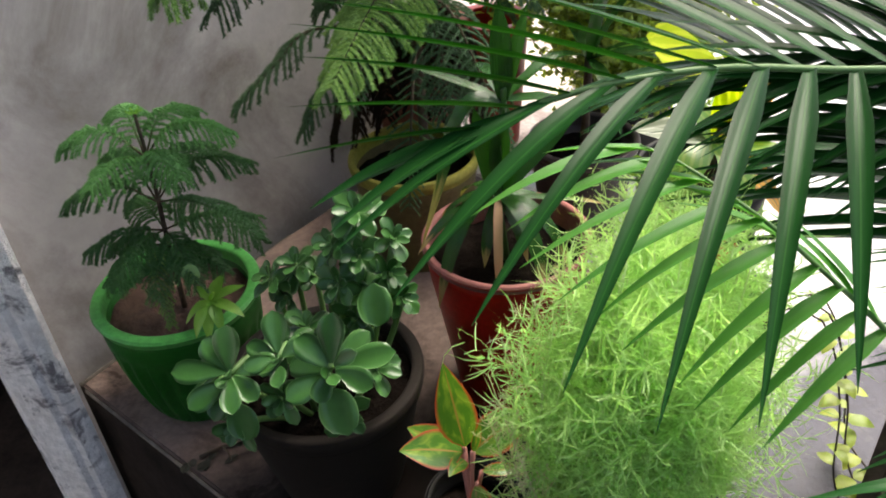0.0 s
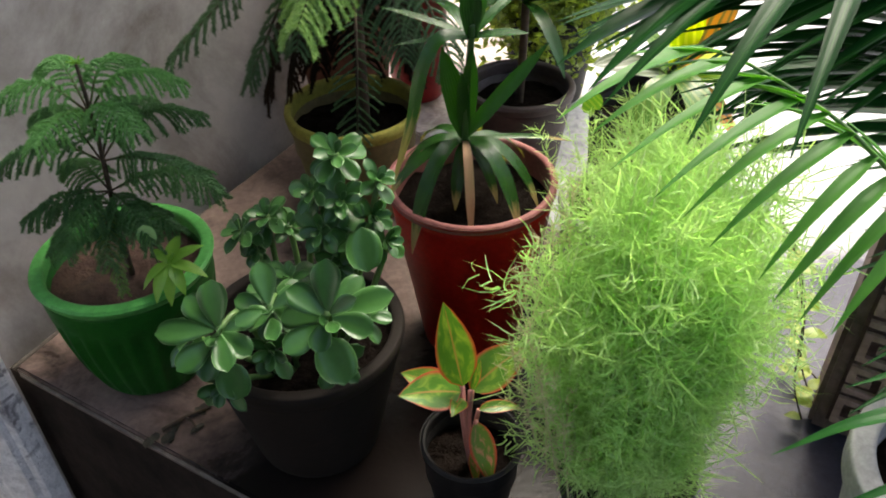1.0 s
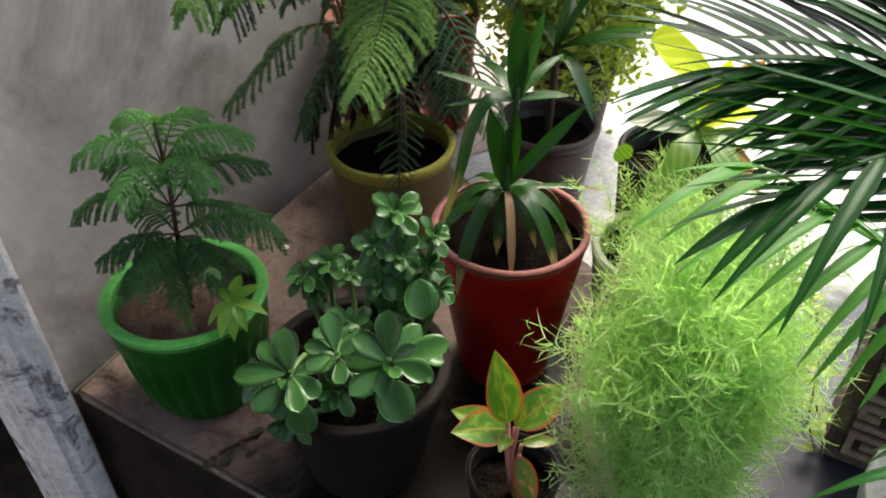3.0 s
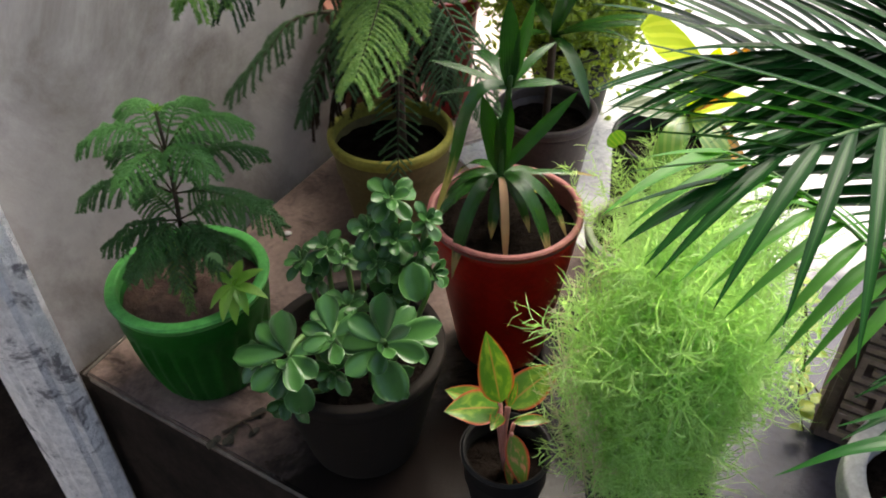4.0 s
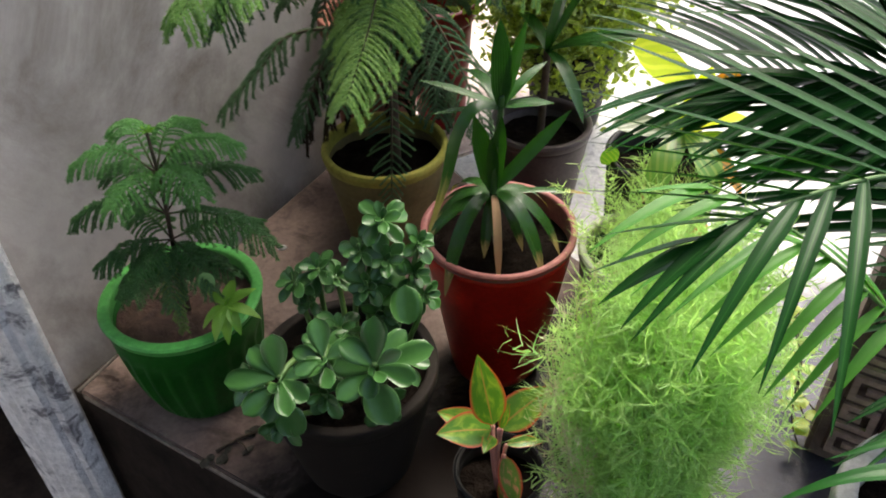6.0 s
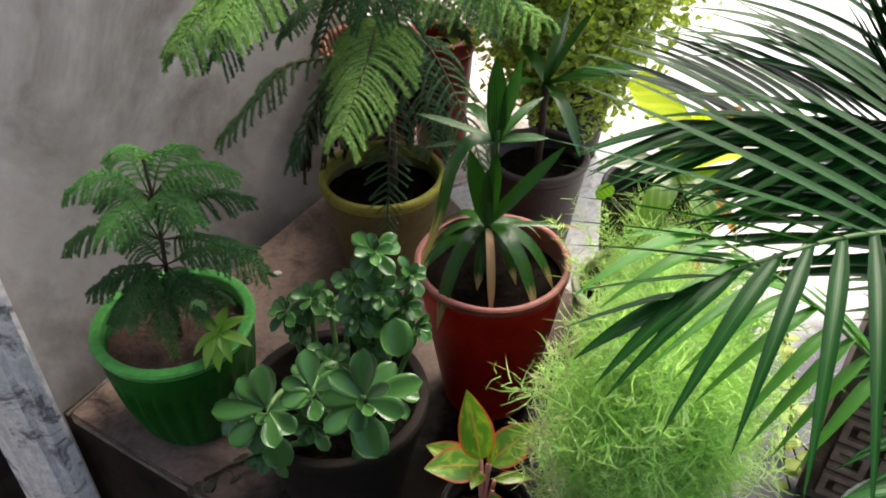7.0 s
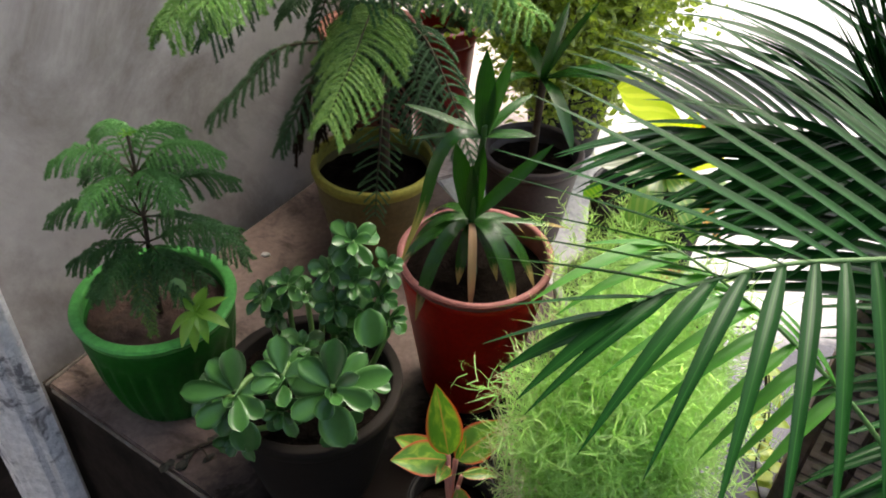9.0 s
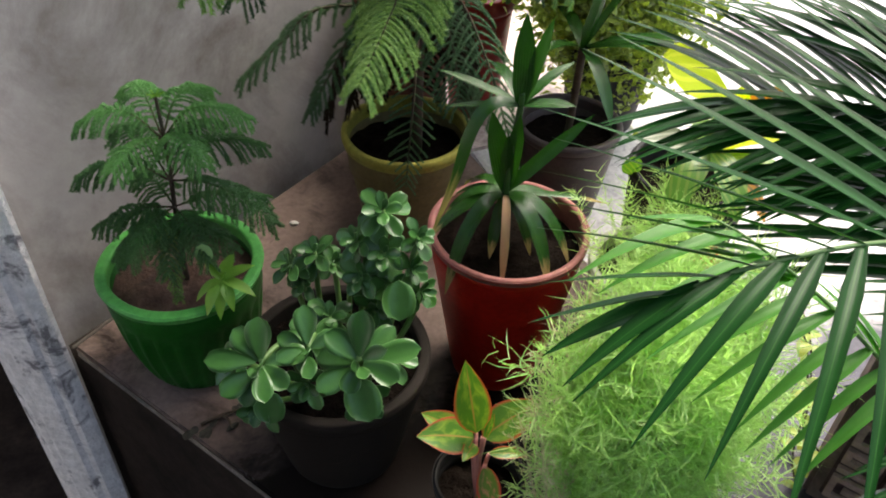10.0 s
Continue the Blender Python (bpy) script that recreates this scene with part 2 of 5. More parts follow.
M_PALM_LOW = leaf_material("low_palm_leaf", (0.010, 0.060, 0.012), (0.024, 0.115, 0.022), 0.40, 0.25, (1.4, 1.8, 0.4), 0.08, 60.0, 16.0, None, 0.25)
M_KOCHIA = leaf_material("feathery_leaf", (0.30, 0.50, 0.145), (0.78, 0.93, 0.50), 0.6, 0.60, (1.1, 1.24, 0.68), 0.0)
M_KOCHIA_STEM = leaf_material("feathery_stem", (0.42, 0.56, 0.22), (0.68, 0.80, 0.44), 0.6, 0.3, (1.1, 1.2, 0.7), 0.0)
M_KAL = leaf_material("succulent_leaf", (0.010, 0.050, 0.009), (0.060, 0.165, 0.038), 0.30, 0.14, (1.2, 1.5, 0.6), 0.5, 70.0, 0.0, pale_margin, 0.42)
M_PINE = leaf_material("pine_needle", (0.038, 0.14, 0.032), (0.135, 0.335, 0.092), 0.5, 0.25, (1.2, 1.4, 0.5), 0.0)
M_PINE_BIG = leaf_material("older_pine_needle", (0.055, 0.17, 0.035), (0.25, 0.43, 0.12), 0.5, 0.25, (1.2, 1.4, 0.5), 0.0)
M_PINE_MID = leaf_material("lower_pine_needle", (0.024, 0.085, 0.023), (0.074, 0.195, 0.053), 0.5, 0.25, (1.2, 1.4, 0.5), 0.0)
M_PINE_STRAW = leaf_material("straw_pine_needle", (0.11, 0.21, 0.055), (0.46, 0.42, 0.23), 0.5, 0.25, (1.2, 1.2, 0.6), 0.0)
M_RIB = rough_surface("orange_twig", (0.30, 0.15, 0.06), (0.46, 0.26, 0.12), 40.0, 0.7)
# The same needles mixed sunlit and shaded, with the light put into the colour.
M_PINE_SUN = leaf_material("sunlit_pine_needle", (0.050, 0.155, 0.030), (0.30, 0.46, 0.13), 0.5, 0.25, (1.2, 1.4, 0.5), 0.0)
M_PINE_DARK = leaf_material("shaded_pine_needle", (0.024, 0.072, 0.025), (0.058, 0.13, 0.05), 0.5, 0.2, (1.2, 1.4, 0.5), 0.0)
M_PINE_FILL = leaf_material("shade_fill_needle", (0.010, 0.007, 0.005), (0.032, 0.020, 0.013), 0.8, 0.1, (1.1, 0.9, 0.7), 0.0, spec=0.1)
M_STRAP = leaf_material("strap_leaf", (0.009, 0.044, 0.007), (0.030, 0.092, 0.015), 0.18, 0.2, (1.2, 1.6, 0.4), 0.4, 60.0, 60.0, dry_tips, 0.6)
M_STRAP_STEM = leaf_material("strap_stem", (0.020, 0.065, 0.012), (0.045, 0.11, 0.022), 0.45, 0.05)
M_STRAP_UP = leaf_material("upper_strap_leaf", (0.008, 0.040, 0.007), (0.026, 0.088, 0.014), 0.24, 0.2, (1.2, 1.6, 0.4), 0.3, 60.0, 50.0, None, 0.4)
M_DRY = leaf_material("dry_leaf", (0.45, 0.26, 0.13), (0.62, 0.42, 0.26), 0.6, 0.25, (1.1, 1.0, 0.8), 0.4, 60.0, 40.0)
M_AGL = leaf_material("red_edged_leaf", (0.05, 0.16, 0.02), (0.13, 0.29, 0.035), 0.35, 0.35, (1.2, 1.3, 0.5), 0.2, 60.0, 0.0, red_margin)
M_AGL_RED = leaf_material("pink_leaf", (0.08, 0.18, 0.03), (0.18, 0.28, 0.05), 0.4, 0.35, (1.2, 1.2, 0.6), 0.2, 60.0, 0.0, pink_flush)
M_CROTON = leaf_material("yellow_croton_leaf", (0.36, 0.50, 0.010), (0.52, 0.64, 0.02), 0.4, 0.5, (1.2, 1.3, 0.3), 0.2, 60.0, 0.0, pale_veins((0.62, 0.70, 0.05)), 0.15)
M_CROTON_O = leaf_material("orange_croton_leaf", (0.42, 0.18, 0.02), (0.62, 0.32, 0.03), 0.35, 0.4, (1.3, 1.0, 0.4), 0.2, 60.0, 0.0, pale_veins((0.16, 0.15, 0.04)))
M_CROTON_G = leaf_material("green_croton_leaf", (0.06, 0.16, 0.03), (0.14, 0.28, 0.05), 0.3, 0.35, (1.2, 1.4, 0.4), 0.2, 60.0, 0.0, pale_veins((0.20, 0.30, 0.07)))
M_CROTON_S = leaf_material("silvery_croton_leaf", (0.09, 0.12, 0.07), (0.17, 0.20, 0.13), 0.35, 0.3, (1.0, 1.1, 0.8), 0.2, 60.0, 0.0, pale_veins((0.28, 0.31, 0.24)), 0.25)
M_SHRUB = leaf_material("shrub_leaf", (0.035, 0.085, 0.016), (0.52, 0.62, 0.17), 0.35, 0.5, (1.3, 1.4, 0.4), 0.2, 60.0, 0.0, pale_veins((0.44, 0.52, 0.24)))
M_CLAY = pot_paint("brown_clay", (0.17, 0.105, 0.090), (0.24, 0.17, 0.15), 0.8)
M_RUST = leaf_material("rust_leaf", (0.30, 0.085, 0.02), (0.45, 0.16, 0.04), 0.6, 0.3, (1.3, 0.8, 0.5), 0.3)
M_VINE = leaf_material("vine_leaf", (0.14, 0.26, 0.03), (0.50, 0.56, 0.10), 0.4, 0.4, (1.2, 1.3, 0.4), 0.2)
M_SEED = leaf_material("seedling_leaf", (0.10, 0.27, 0.03), (0.22, 0.42, 0.06), 0.4, 0.4, (1.2, 1.4, 0.5), 0.2)
M_ROUND = leaf_material("round_pale_leaf", (0.20, 0.38, 0.14), (0.30, 0.50, 0.22), 0.4, 0.3, (1.2, 1.4, 0.6), 0.2)
M_STEM_PALE = leaf_material("straw_shoot", (0.40, 0.40, 0.20), (0.66, 0.62, 0.40), 0.6, 0.3, (1.2, 1.1, 0.6), 0.0)
M_PEBBLE = rough_surface("pebble", (0.6, 0.58, 0.55), (0.75, 0.73, 0.7), 30.0, 0.5)
M_LITTER = rough_surface("leaf_litter", (0.018, 0.017, 0.012), (0.052, 0.048, 0.036), 40.0, 0.4)

# ---------------------------------------------------------------- mesh helpers
UP = Vector((0, 0, 1))


def data_of(name, verts, faces, mat, uvs=None, smooth=True):
    me = bpy.data.meshes.new(name)
    me.from_pydata([tuple(v) for v in verts], [], faces)
    if uvs is not None:
        layer = me.uv_layers.new(name="UVMap")
        idx = np.zeros(len(me.loops), dtype=np.int32)
        me.loops.foreach_get("vertex_index", idx)
        layer.data.foreach_set("uv", np.asarray(uvs, dtype=np.float32)[idx].ravel())
    if smooth:
        me.polygons.foreach_set("use_smooth", [True] * len(me.polygons))
    me.materials.append(mat)
    me.update()
    return me


def part(name, me, parent=None, label="", m=None):
    """Links a mesh as one object under a thing or a part; a bmesh is turned into a mesh first."""
    ob = new(name, me)
    if parent is not None:
        ob.parent = parent
    if m is not None:
        ob.matrix_basis = m
    return tagged(ob, label)


def thing(name, label, category, group="", at=(0, 0, 0)):
    ob = new(name)
    ob.empty_display_size = 0.05
    ob.location = at
    return tagged(ob, label, category, group)


def from_bm(bm, name, mat, smooth=False):
    me = bpy.data.meshes.new(name)
    bmesh.ops.recalc_face_normals(bm, faces=bm.faces)
    bm.to_mesh(me)
    bm.free()
    if smooth:
        me.polygons.foreach_set("use_smooth", [True] * len(me.polygons))
    me.materials.append(mat)
    return me


def lathe(name, profile, mat, segs=64, wobble=0.0, flutes=0, flute_depth=0.0, flute_z=(0, 0), seed=0):
    """Turned mesh about z from (radius, height) pairs, closed on the axis where the radius is 0."""
    rnd = random.Random(seed)
    ph = [rnd.uniform(0, 6.28) for _ in range(3)]
    verts, faces, rings = [], [], []
    for r, z in profile:
        if r == 0:
            rings.append([len(verts)])
            verts.append((0, 0, z))
            continue
        ring = []
        for i in range(segs):
            a = 2 * math.pi * i / segs
            k = 1 + wobble * (math.sin(2 * a + ph[0]) + 0.5 * math.sin(3 * a + ph[1]) + 0.3 * math.sin(7 * a + ph[2] + 20 * z))
            if flutes and flute_z[0] < z < flute_z[1]:
                k *= 1 - flute_depth * (0.5 + 0.5 * math.cos(flutes * a)) ** 2
            ring.append(len(verts))
            verts.append((r * k * math.cos(a), r * k * math.sin(a), z))
        rings.append(ring)
    for a, b in zip(rings, rings[1:]):
        for i in range(segs):
            j = (i + 1) % segs
            if len(a) == 1:
                faces.append((a[0], b[i], b[j]))
            elif len(b) == 1:
                faces.append((a[i], a[j], b[0]))
            else:
                faces.append((a[i], a[j], b[j], b[i]))
    return data_of(name, verts, faces, mat)


def soil_disc(name, radius, z, mat, seed, height=0.012, rings=14, segs=40):
    off = Vector((seed * 3.1, seed * 1.7, 0))
    verts, faces = [(0, 0, z)], []
    for k in range(1, rings + 1):
        r = radius * k / rings
        for i in range(segs):
            a = 2 * math.pi * i / segs
            p = Vector((r * math.cos(a), r * math.sin(a), 0))
            h = height * (noise.noise((p + off) * 22) + 0.5 * noise.noise((p + off) * 70))
            verts.append((p.x, p.y, z + h))
    for i in range(segs):
        faces.append((0, 1 + i, 1 + (i + 1) % segs))
    for k in range(rings - 1):
        for i in range(segs):
            j = (i + 1) % segs
            faces.append((1 + k * segs + i, 1 + (k + 1) * segs + i, 1 + (k + 1) * segs + j, 1 + k * segs + j))
    return data_of(name, verts, faces, mat)


def tube(name, points, radii, mat, segs=8):
    pts = [Vector(p) for p in points]
    verts, faces = [], []
    side = None
    for i, p in enumerate(pts):
        t = (pts[min(i + 1, len(pts) - 1)] - pts[max(i - 1, 0)]).normalized()
        if side is None:
            side = t.orthogonal().normalized()
        side = (side - t * side.dot(t)).normalized()
        other = t.cross(side)
        for k in range(segs):
            a = 2 * math.pi * k / segs
            verts.append(p + (side * math.cos(a) + other * math.sin(a)) * radii[i])
    for i in range(len(pts) - 1):
        for k in range(segs):
            j = (k + 1) % segs
            faces.append((i * segs + k, i * segs + j, (i + 1) * segs + j, (i + 1) * segs + k))
    faces.append(tuple(range(segs - 1, -1, -1)))
    faces.append(tuple(range((len(pts) - 1) * segs, len(pts) * segs)))
    return data_of(name, verts, faces, mat)


def bend(start, way, length, droop, n, curl=0.0):
    """Points of a stalk or midrib that leaves start along way and sinks by droop as it goes."""
    p, d = Vector(start), Vector(way).normalized()
    out, step = [p.copy()], length / n
    side = d.cross(UP)
    side = side.normalized() if side.length > 1e-4 else Vector((1, 0, 0))
    for i in range(n):
        s = (i + 0.5) / n
        t = (d - UP * droop * s * 1.6 + side * curl * s).normalized()
        p = p + t * step
        out.append(p.copy())
    return out


def spline(keys, n):
    """n + 1 points on a smooth curve through the keys (Catmull-Rom)."""
    k = [Vector(a) for a in keys]
    k = [k[0] * 2 - k[1]] + k + [k[-1] * 2 - k[-2]]
    out, m = [], len(k) - 3
    for i in range(n + 1):
        s = min(i / n * m, m - 1e-6)
        j, f = int(s), s - int(s)
        a, b, c, d = k[j:j + 4]
        out.append(0.5 * (2 * b + (c - a) * f + (2 * a - 5 * b + 4 * c - d) * f * f + (3 * b - a - 3 * c + d) * f ** 3))
    return out


SHAPES = {
    "strap": lambda s: min(1.0, 0.45 + 2.2 * s) * (1 - max(0.0, (s - 0.55) / 0.45) ** 1.8),
    "leaflet": lambda s: min(1.0, 0.42 + 2.6 * s) * max(0.0, 1 - s ** 1.9),
    "obovate": lambda s: max(0.0, math.sin(math.pi * min(1.0, s ** 1.75))) ** 0.55 * 0.94 + 0.10 * (1 - s),
    "ovate": lambda s: max(0.0, math.sin(math.pi * s ** 0.75)) ** 0.9,
    "round": lambda s: max(0.0, 1 - (2 * s - 1) ** 2) ** 0.5,
    "croton": lambda s: max(0.0, math.sin(math.pi * s ** 1.1)) ** 0.65,
}


def blade(name, mid, width, mat, shape="strap", fold=0.15, face=None, wave=0.0, seed=0, thick=0.0):
    """A leaf along the points mid: two halves folded at the midrib, its upper side towards face."""
    f, n = SHAPES[shape], len(mid) - 1
    rnd = random.Random(seed)
    ph = rnd.uniform(0, 6)
    verts, faces, uvs = [], [], []
    prev = None
    for i, p in enumerate(mid):
        s = i / n
        t = (mid[min(i + 1, n)] - mid[max(i - 1, 0)]).normalized()
        nrm = Vector(face) if face is not None else UP
        side = t.cross(nrm)
        if side.length < 0.15 and prev is not None:
            side = prev - t * prev.dot(t)
        if side.length < 1e-4:
            side = t.orthogonal()
        side.normalize()
        if prev is not None and side.dot(prev) < 0:
            side = -side
        prev = side
        up = side.cross(t).normalized()
        w = 0.5 * width * max(0.0, f(s)) + 0.0002
        for k in (-1, -0.5, 0, 0.5, 1):
            lift = fold * abs(k) * w + wave * w * math.sin(9 * s + ph + k) * abs(k)
            verts.append(p + side * k * w + up * lift)
            uvs.append((0.5 + 0.5 * k, s))
    for i in range(n):
        for k in range(4):
            a = i * 5 + k
            faces.append((a, a + 1, a + 6, a + 5))
    if thick:
        base = len(verts)
        for i in range(n + 1):
            t = (mid[min(i + 1, n)] - mid[max(i - 1, 0)]).normalized()
            for k in range(5):
                v = verts[i * 5 + k]
                edge = 0.15 if k in (0, 4) else 1.0
                s = (verts[i * 5 + 4] - verts[i * 5]).normalized()
                verts.append(v - s.cross(t).normalized() * thick * edge)
                uvs.append(uvs[i * 5 + k])
        for i in range(n):
            for k in range(4):
                a = base + i * 5 + k
                faces.append((a + 5, a + 6, a + 1, a))
            for k in (0, 4):
                a, b = i * 5 + k, base + i * 5 + k
                faces.append((a, a + 5, b + 5, b))
    return data_of(name, verts, faces, mat, uvs)


def needles(points, ways, count, length, width, spread, rng, taper=True):
    """Thin three-cornered needles along a chain: arrays of vertices."""
    pts, n = np.asarray(points), len(points)
    s = rng.random(count) * (n - 1)
    j = np.minimum(s.astype(int), n - 2)
    f = (s - j)[:, None]
    base = pts[j] * (1 - f) + pts[j + 1] * f
    t = pts[j + 1] - pts[j]
    t /= np.linalg.norm(t, axis=1)[:, None] + 1e-9
    v = rng.normal(size=(count, 3))
    v -= t * (v * t).sum(1)[:, None]
    v /= np.linalg.norm(v, axis=1)[:, None] + 1e-9
    d = t * (1 - spread) + v * spread
    d /= np.linalg.norm(d, axis=1)[:, None]
    side = np.cross(d, rng.normal(size=(count, 3)))
    side /= np.linalg.norm(side, axis=1)[:, None] + 1e-9
    ln = length * (0.6 + 0.5 * rng.random(count))[:, None]
    return np.stack([base - side * width / 2, base + side * width / 2, base + d * ln], axis=1).reshape(-1, 3)


def triangles(name, chunks, mat):
    verts = np.concatenate(chunks)
    faces = np.arange(len(verts)).reshape(-1, 3)
    me = bpy.data.meshes.new(name)
    me.vertices.add(len(verts))
    me.vertices.foreach_set("co", verts.astype(np.float32).ravel())
    me.loops.add(faces.size)
    me.loops.foreach_set("vertex_index", faces.astype(np.int32).ravel())
    me.polygons.add(len(faces))
    me.polygons.foreach_set("loop_start", np.arange(0, faces.size, 3, dtype=np.int32))
    me.polygons.foreach_set("loop_total", np.full(len(faces), 3, dtype=np.int32))
    me.materials.append(mat)
    me.update(calc_edges=True)
    me.validate()
    return me


# ---------------------------------------------------------------- plan
CORNER = Vector((-0.704, 1.129, 0))
ALONG, INTO = Vector((0.822, -0.569, 0)), Vector((0.569, 0.822, 0))
SLAB = 0.355


def at(u, v, z=0.0):
    """A place by its distance along the slab's front edge, into the depth and its height."""
    p = CORNER + ALONG * u + INTO * v
    return Vector((p.x, p.y, z))


def prism(name, corners, z0, z1, mat, bevel=0.0):
    bm = bmesh.new()
    low = [bm.verts.new(at(u, v, z0)) for u, v in corners]
    high = [bm.verts.new(at(u, v, z1)) for u, v in corners]
    n = len(corners)
    bm.faces.new(low)
    bm.faces.new(high)
    for i in range(n):
        bm.faces.new((low[i], low[(i + 1) % n], high[(i + 1) % n], high[i]))
    if bevel:
        bmesh.ops.bevel(bm, geom=list(bm.edges), offset=bevel, segments=2, affect="EDGES")
    return from_bm(bm, name, mat)


def structure(name, me, label, category):
    return tagged(part(name, me), label, category, kind="structure")


# ---------------------------------------------------------------- structure
structure("wall_west", prism("wall_west", [(-0.100, 0.0), (-0.100, 1.12), (-0.26, 1.12), (-0.26, 0.0)], -0.65, 2.9, M_WALL, 0.006),
          "grey cement-plastered wall with dark damp blotches beside the pots", "wall")
structure("wall_end", prism("wall_end", [(-0.022, -0.004), (-0.245, -0.004), (-0.245, -0.045), (-0.190, -0.085), (-0.100, -0.092), (-0.036, -0.055)], -0.65, 2.9, M_POST, 0.014),
          "white-painted wall end with peeling, grey-stained paint", "pillar")
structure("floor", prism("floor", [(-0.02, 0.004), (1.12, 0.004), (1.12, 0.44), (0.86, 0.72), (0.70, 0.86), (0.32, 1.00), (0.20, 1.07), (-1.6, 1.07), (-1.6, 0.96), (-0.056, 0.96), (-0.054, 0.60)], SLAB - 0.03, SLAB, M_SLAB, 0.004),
          "brown damp concrete slab with stains under the flower pots, its front also darkened for shade", "floor")
structure("paving", prism("paving", [(0.20, 1.074), (0.40, 1.40), (0.40, 1.75), (-0.10, 3.60), (-1.6, 3.60), (-1.6, 1.074)], SLAB - 0.05, SLAB - 0.001, M_PAVING, 0.004),
          "dry beige concrete paving in daylight behind the pots", "floor")
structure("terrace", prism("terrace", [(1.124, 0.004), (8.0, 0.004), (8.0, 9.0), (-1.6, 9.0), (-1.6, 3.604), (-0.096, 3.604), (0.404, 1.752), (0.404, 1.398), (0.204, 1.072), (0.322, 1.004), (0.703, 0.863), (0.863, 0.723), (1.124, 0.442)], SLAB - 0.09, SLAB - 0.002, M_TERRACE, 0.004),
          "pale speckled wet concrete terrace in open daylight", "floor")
structure("trim_side", prism("trim_side", [(-0.0265, 0.0), (-0.0215, 0.0), (-0.0555, 0.60), (-0.0605, 0.60)], SLAB - 0.007, SLAB + 0.001, M_EDGE, 0.002),
          "worn pale nosing along the slab's side edge", "trim")
structure("trim_front", prism("trim_front", [(0.0, -0.004), (8.0, -0.004), (8.0, 0.001), (0.0, 0.001)], SLAB - 0.007, SLAB + 0.001, M_EDGE, 0.002),
          "worn pale nosing along the slab's front edge", "trim")
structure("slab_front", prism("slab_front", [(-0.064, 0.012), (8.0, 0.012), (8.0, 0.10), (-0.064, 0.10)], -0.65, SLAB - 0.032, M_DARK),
          "near-black masonry under the slab's front edge, shade put into its colour", "wall")
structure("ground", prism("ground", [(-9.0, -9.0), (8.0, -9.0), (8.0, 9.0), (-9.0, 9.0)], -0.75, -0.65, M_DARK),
          "near-black lower floor below the slab, shade put into its colour", "floor")
# Unseen ceiling, added and cut out to control the sky light.
structure("ceiling", prism("ceiling", [(-0.45, -3.0), (1.60, -3.0), (1.60, 0.42), (0.75, 0.42), (0.75, 0.56), (-0.28, 0.56), (-0.28, -0.12), (-0.45, -0.12)], 2.9, 3.05, M_BLOCKER),
          "unseen dark ceiling added to keep sky light off the pots", "ceiling")
# Unseen white wall added to bounce sunlight onto the wall end.
structure("wall_south", prism("wall_south", [(-3.2, -3.0), (1.60, -3.0), (1.60, -3.15), (-3.2, -3.15)], -0.65, 2.2, M_BOUNCE),
          "plain unseen wall added to shape the light on the pots", "wall")
# Unseen dark wall added to shut out light from the right.
structure("wall_east", prism("wall_east", [(1.60, -3.0), (1.70, -3.0), (1.70, -1.0), (1.60, -1.0)], -0.65, 2.9, M_BLOCKER),
          "plain unseen wall added to shape the light on the pots", "wall")
# Two near-black walls added to make the gap past the wall end dark.
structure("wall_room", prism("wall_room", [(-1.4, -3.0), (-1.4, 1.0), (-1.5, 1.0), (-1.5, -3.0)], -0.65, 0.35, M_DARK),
          "near-black wall added for the dark beyond the wall end", "wall")
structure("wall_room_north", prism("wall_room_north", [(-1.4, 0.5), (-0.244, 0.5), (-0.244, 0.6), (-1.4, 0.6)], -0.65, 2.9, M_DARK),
          "near-black wall added for the dark beyond the wall end", "wall")

# parapet with relief tiles
PARA_U, PARA_V0, PARA_W = 1.262, 0.555, 0.90
parapet = structure("parapet", prism("parapet", [(PARA_U, PARA_V0 + 0.012), (PARA_U + PARA_W, PARA_V0 + 0.012), (PARA_U + PARA_W, PARA_V0 + 0.16), (PARA_U, PARA_V0 + 0.16)], SLAB, SLAB + 0.66, M_BRICK, 0.008),
                    "low brown parapet wall faced with beige Greek-key relief tiles", "parapet wall")

PITCH = 0.070


def key_tile_mesh():
    """A square tile: dark ground with a raised square hook."""
    bm = bmesh.new()
    s = PITCH * 0.97

    def bar(x0, y0, x1, y1, z0, z1, mat):
        geom = bmesh.ops.create_cube(bm, size=1.0, matrix=Matrix.Translation(((x0 + x1) / 2 * s, (y0 + y1) / 2 * s, (z0 + z1) / 2)) @ Matrix.Diagonal(((x1 - x0) * s, (y1 - y0) * s, z1 - z0, 1)))
        for v in geom["verts"]:
            for f in v.link_faces:
                f.material_index = mat
    bar(-0.5, -0.5, 0.5, 0.5, 0.0, 0.004, 0)
    bar(-0.42, 0.26, 0.42, 0.42, 0.003, 0.012, 1)
    bar(-0.42, -0.42, -0.26, 0.262, 0.003, 0.012, 1)
    bar(-0.262, -0.42, 0.42, -0.26, 0.003, 0.012, 1)
    bar(0.26, -0.262, 0.42, 0.08, 0.003, 0.012, 1)
    bar(-0.08, -0.08, 0.262, 0.08, 0.003, 0.012, 1)
    me = from_bm(bm, "tile", M_TILE_LOW)
    me.materials.append(M_TILE_KEY)
    return me


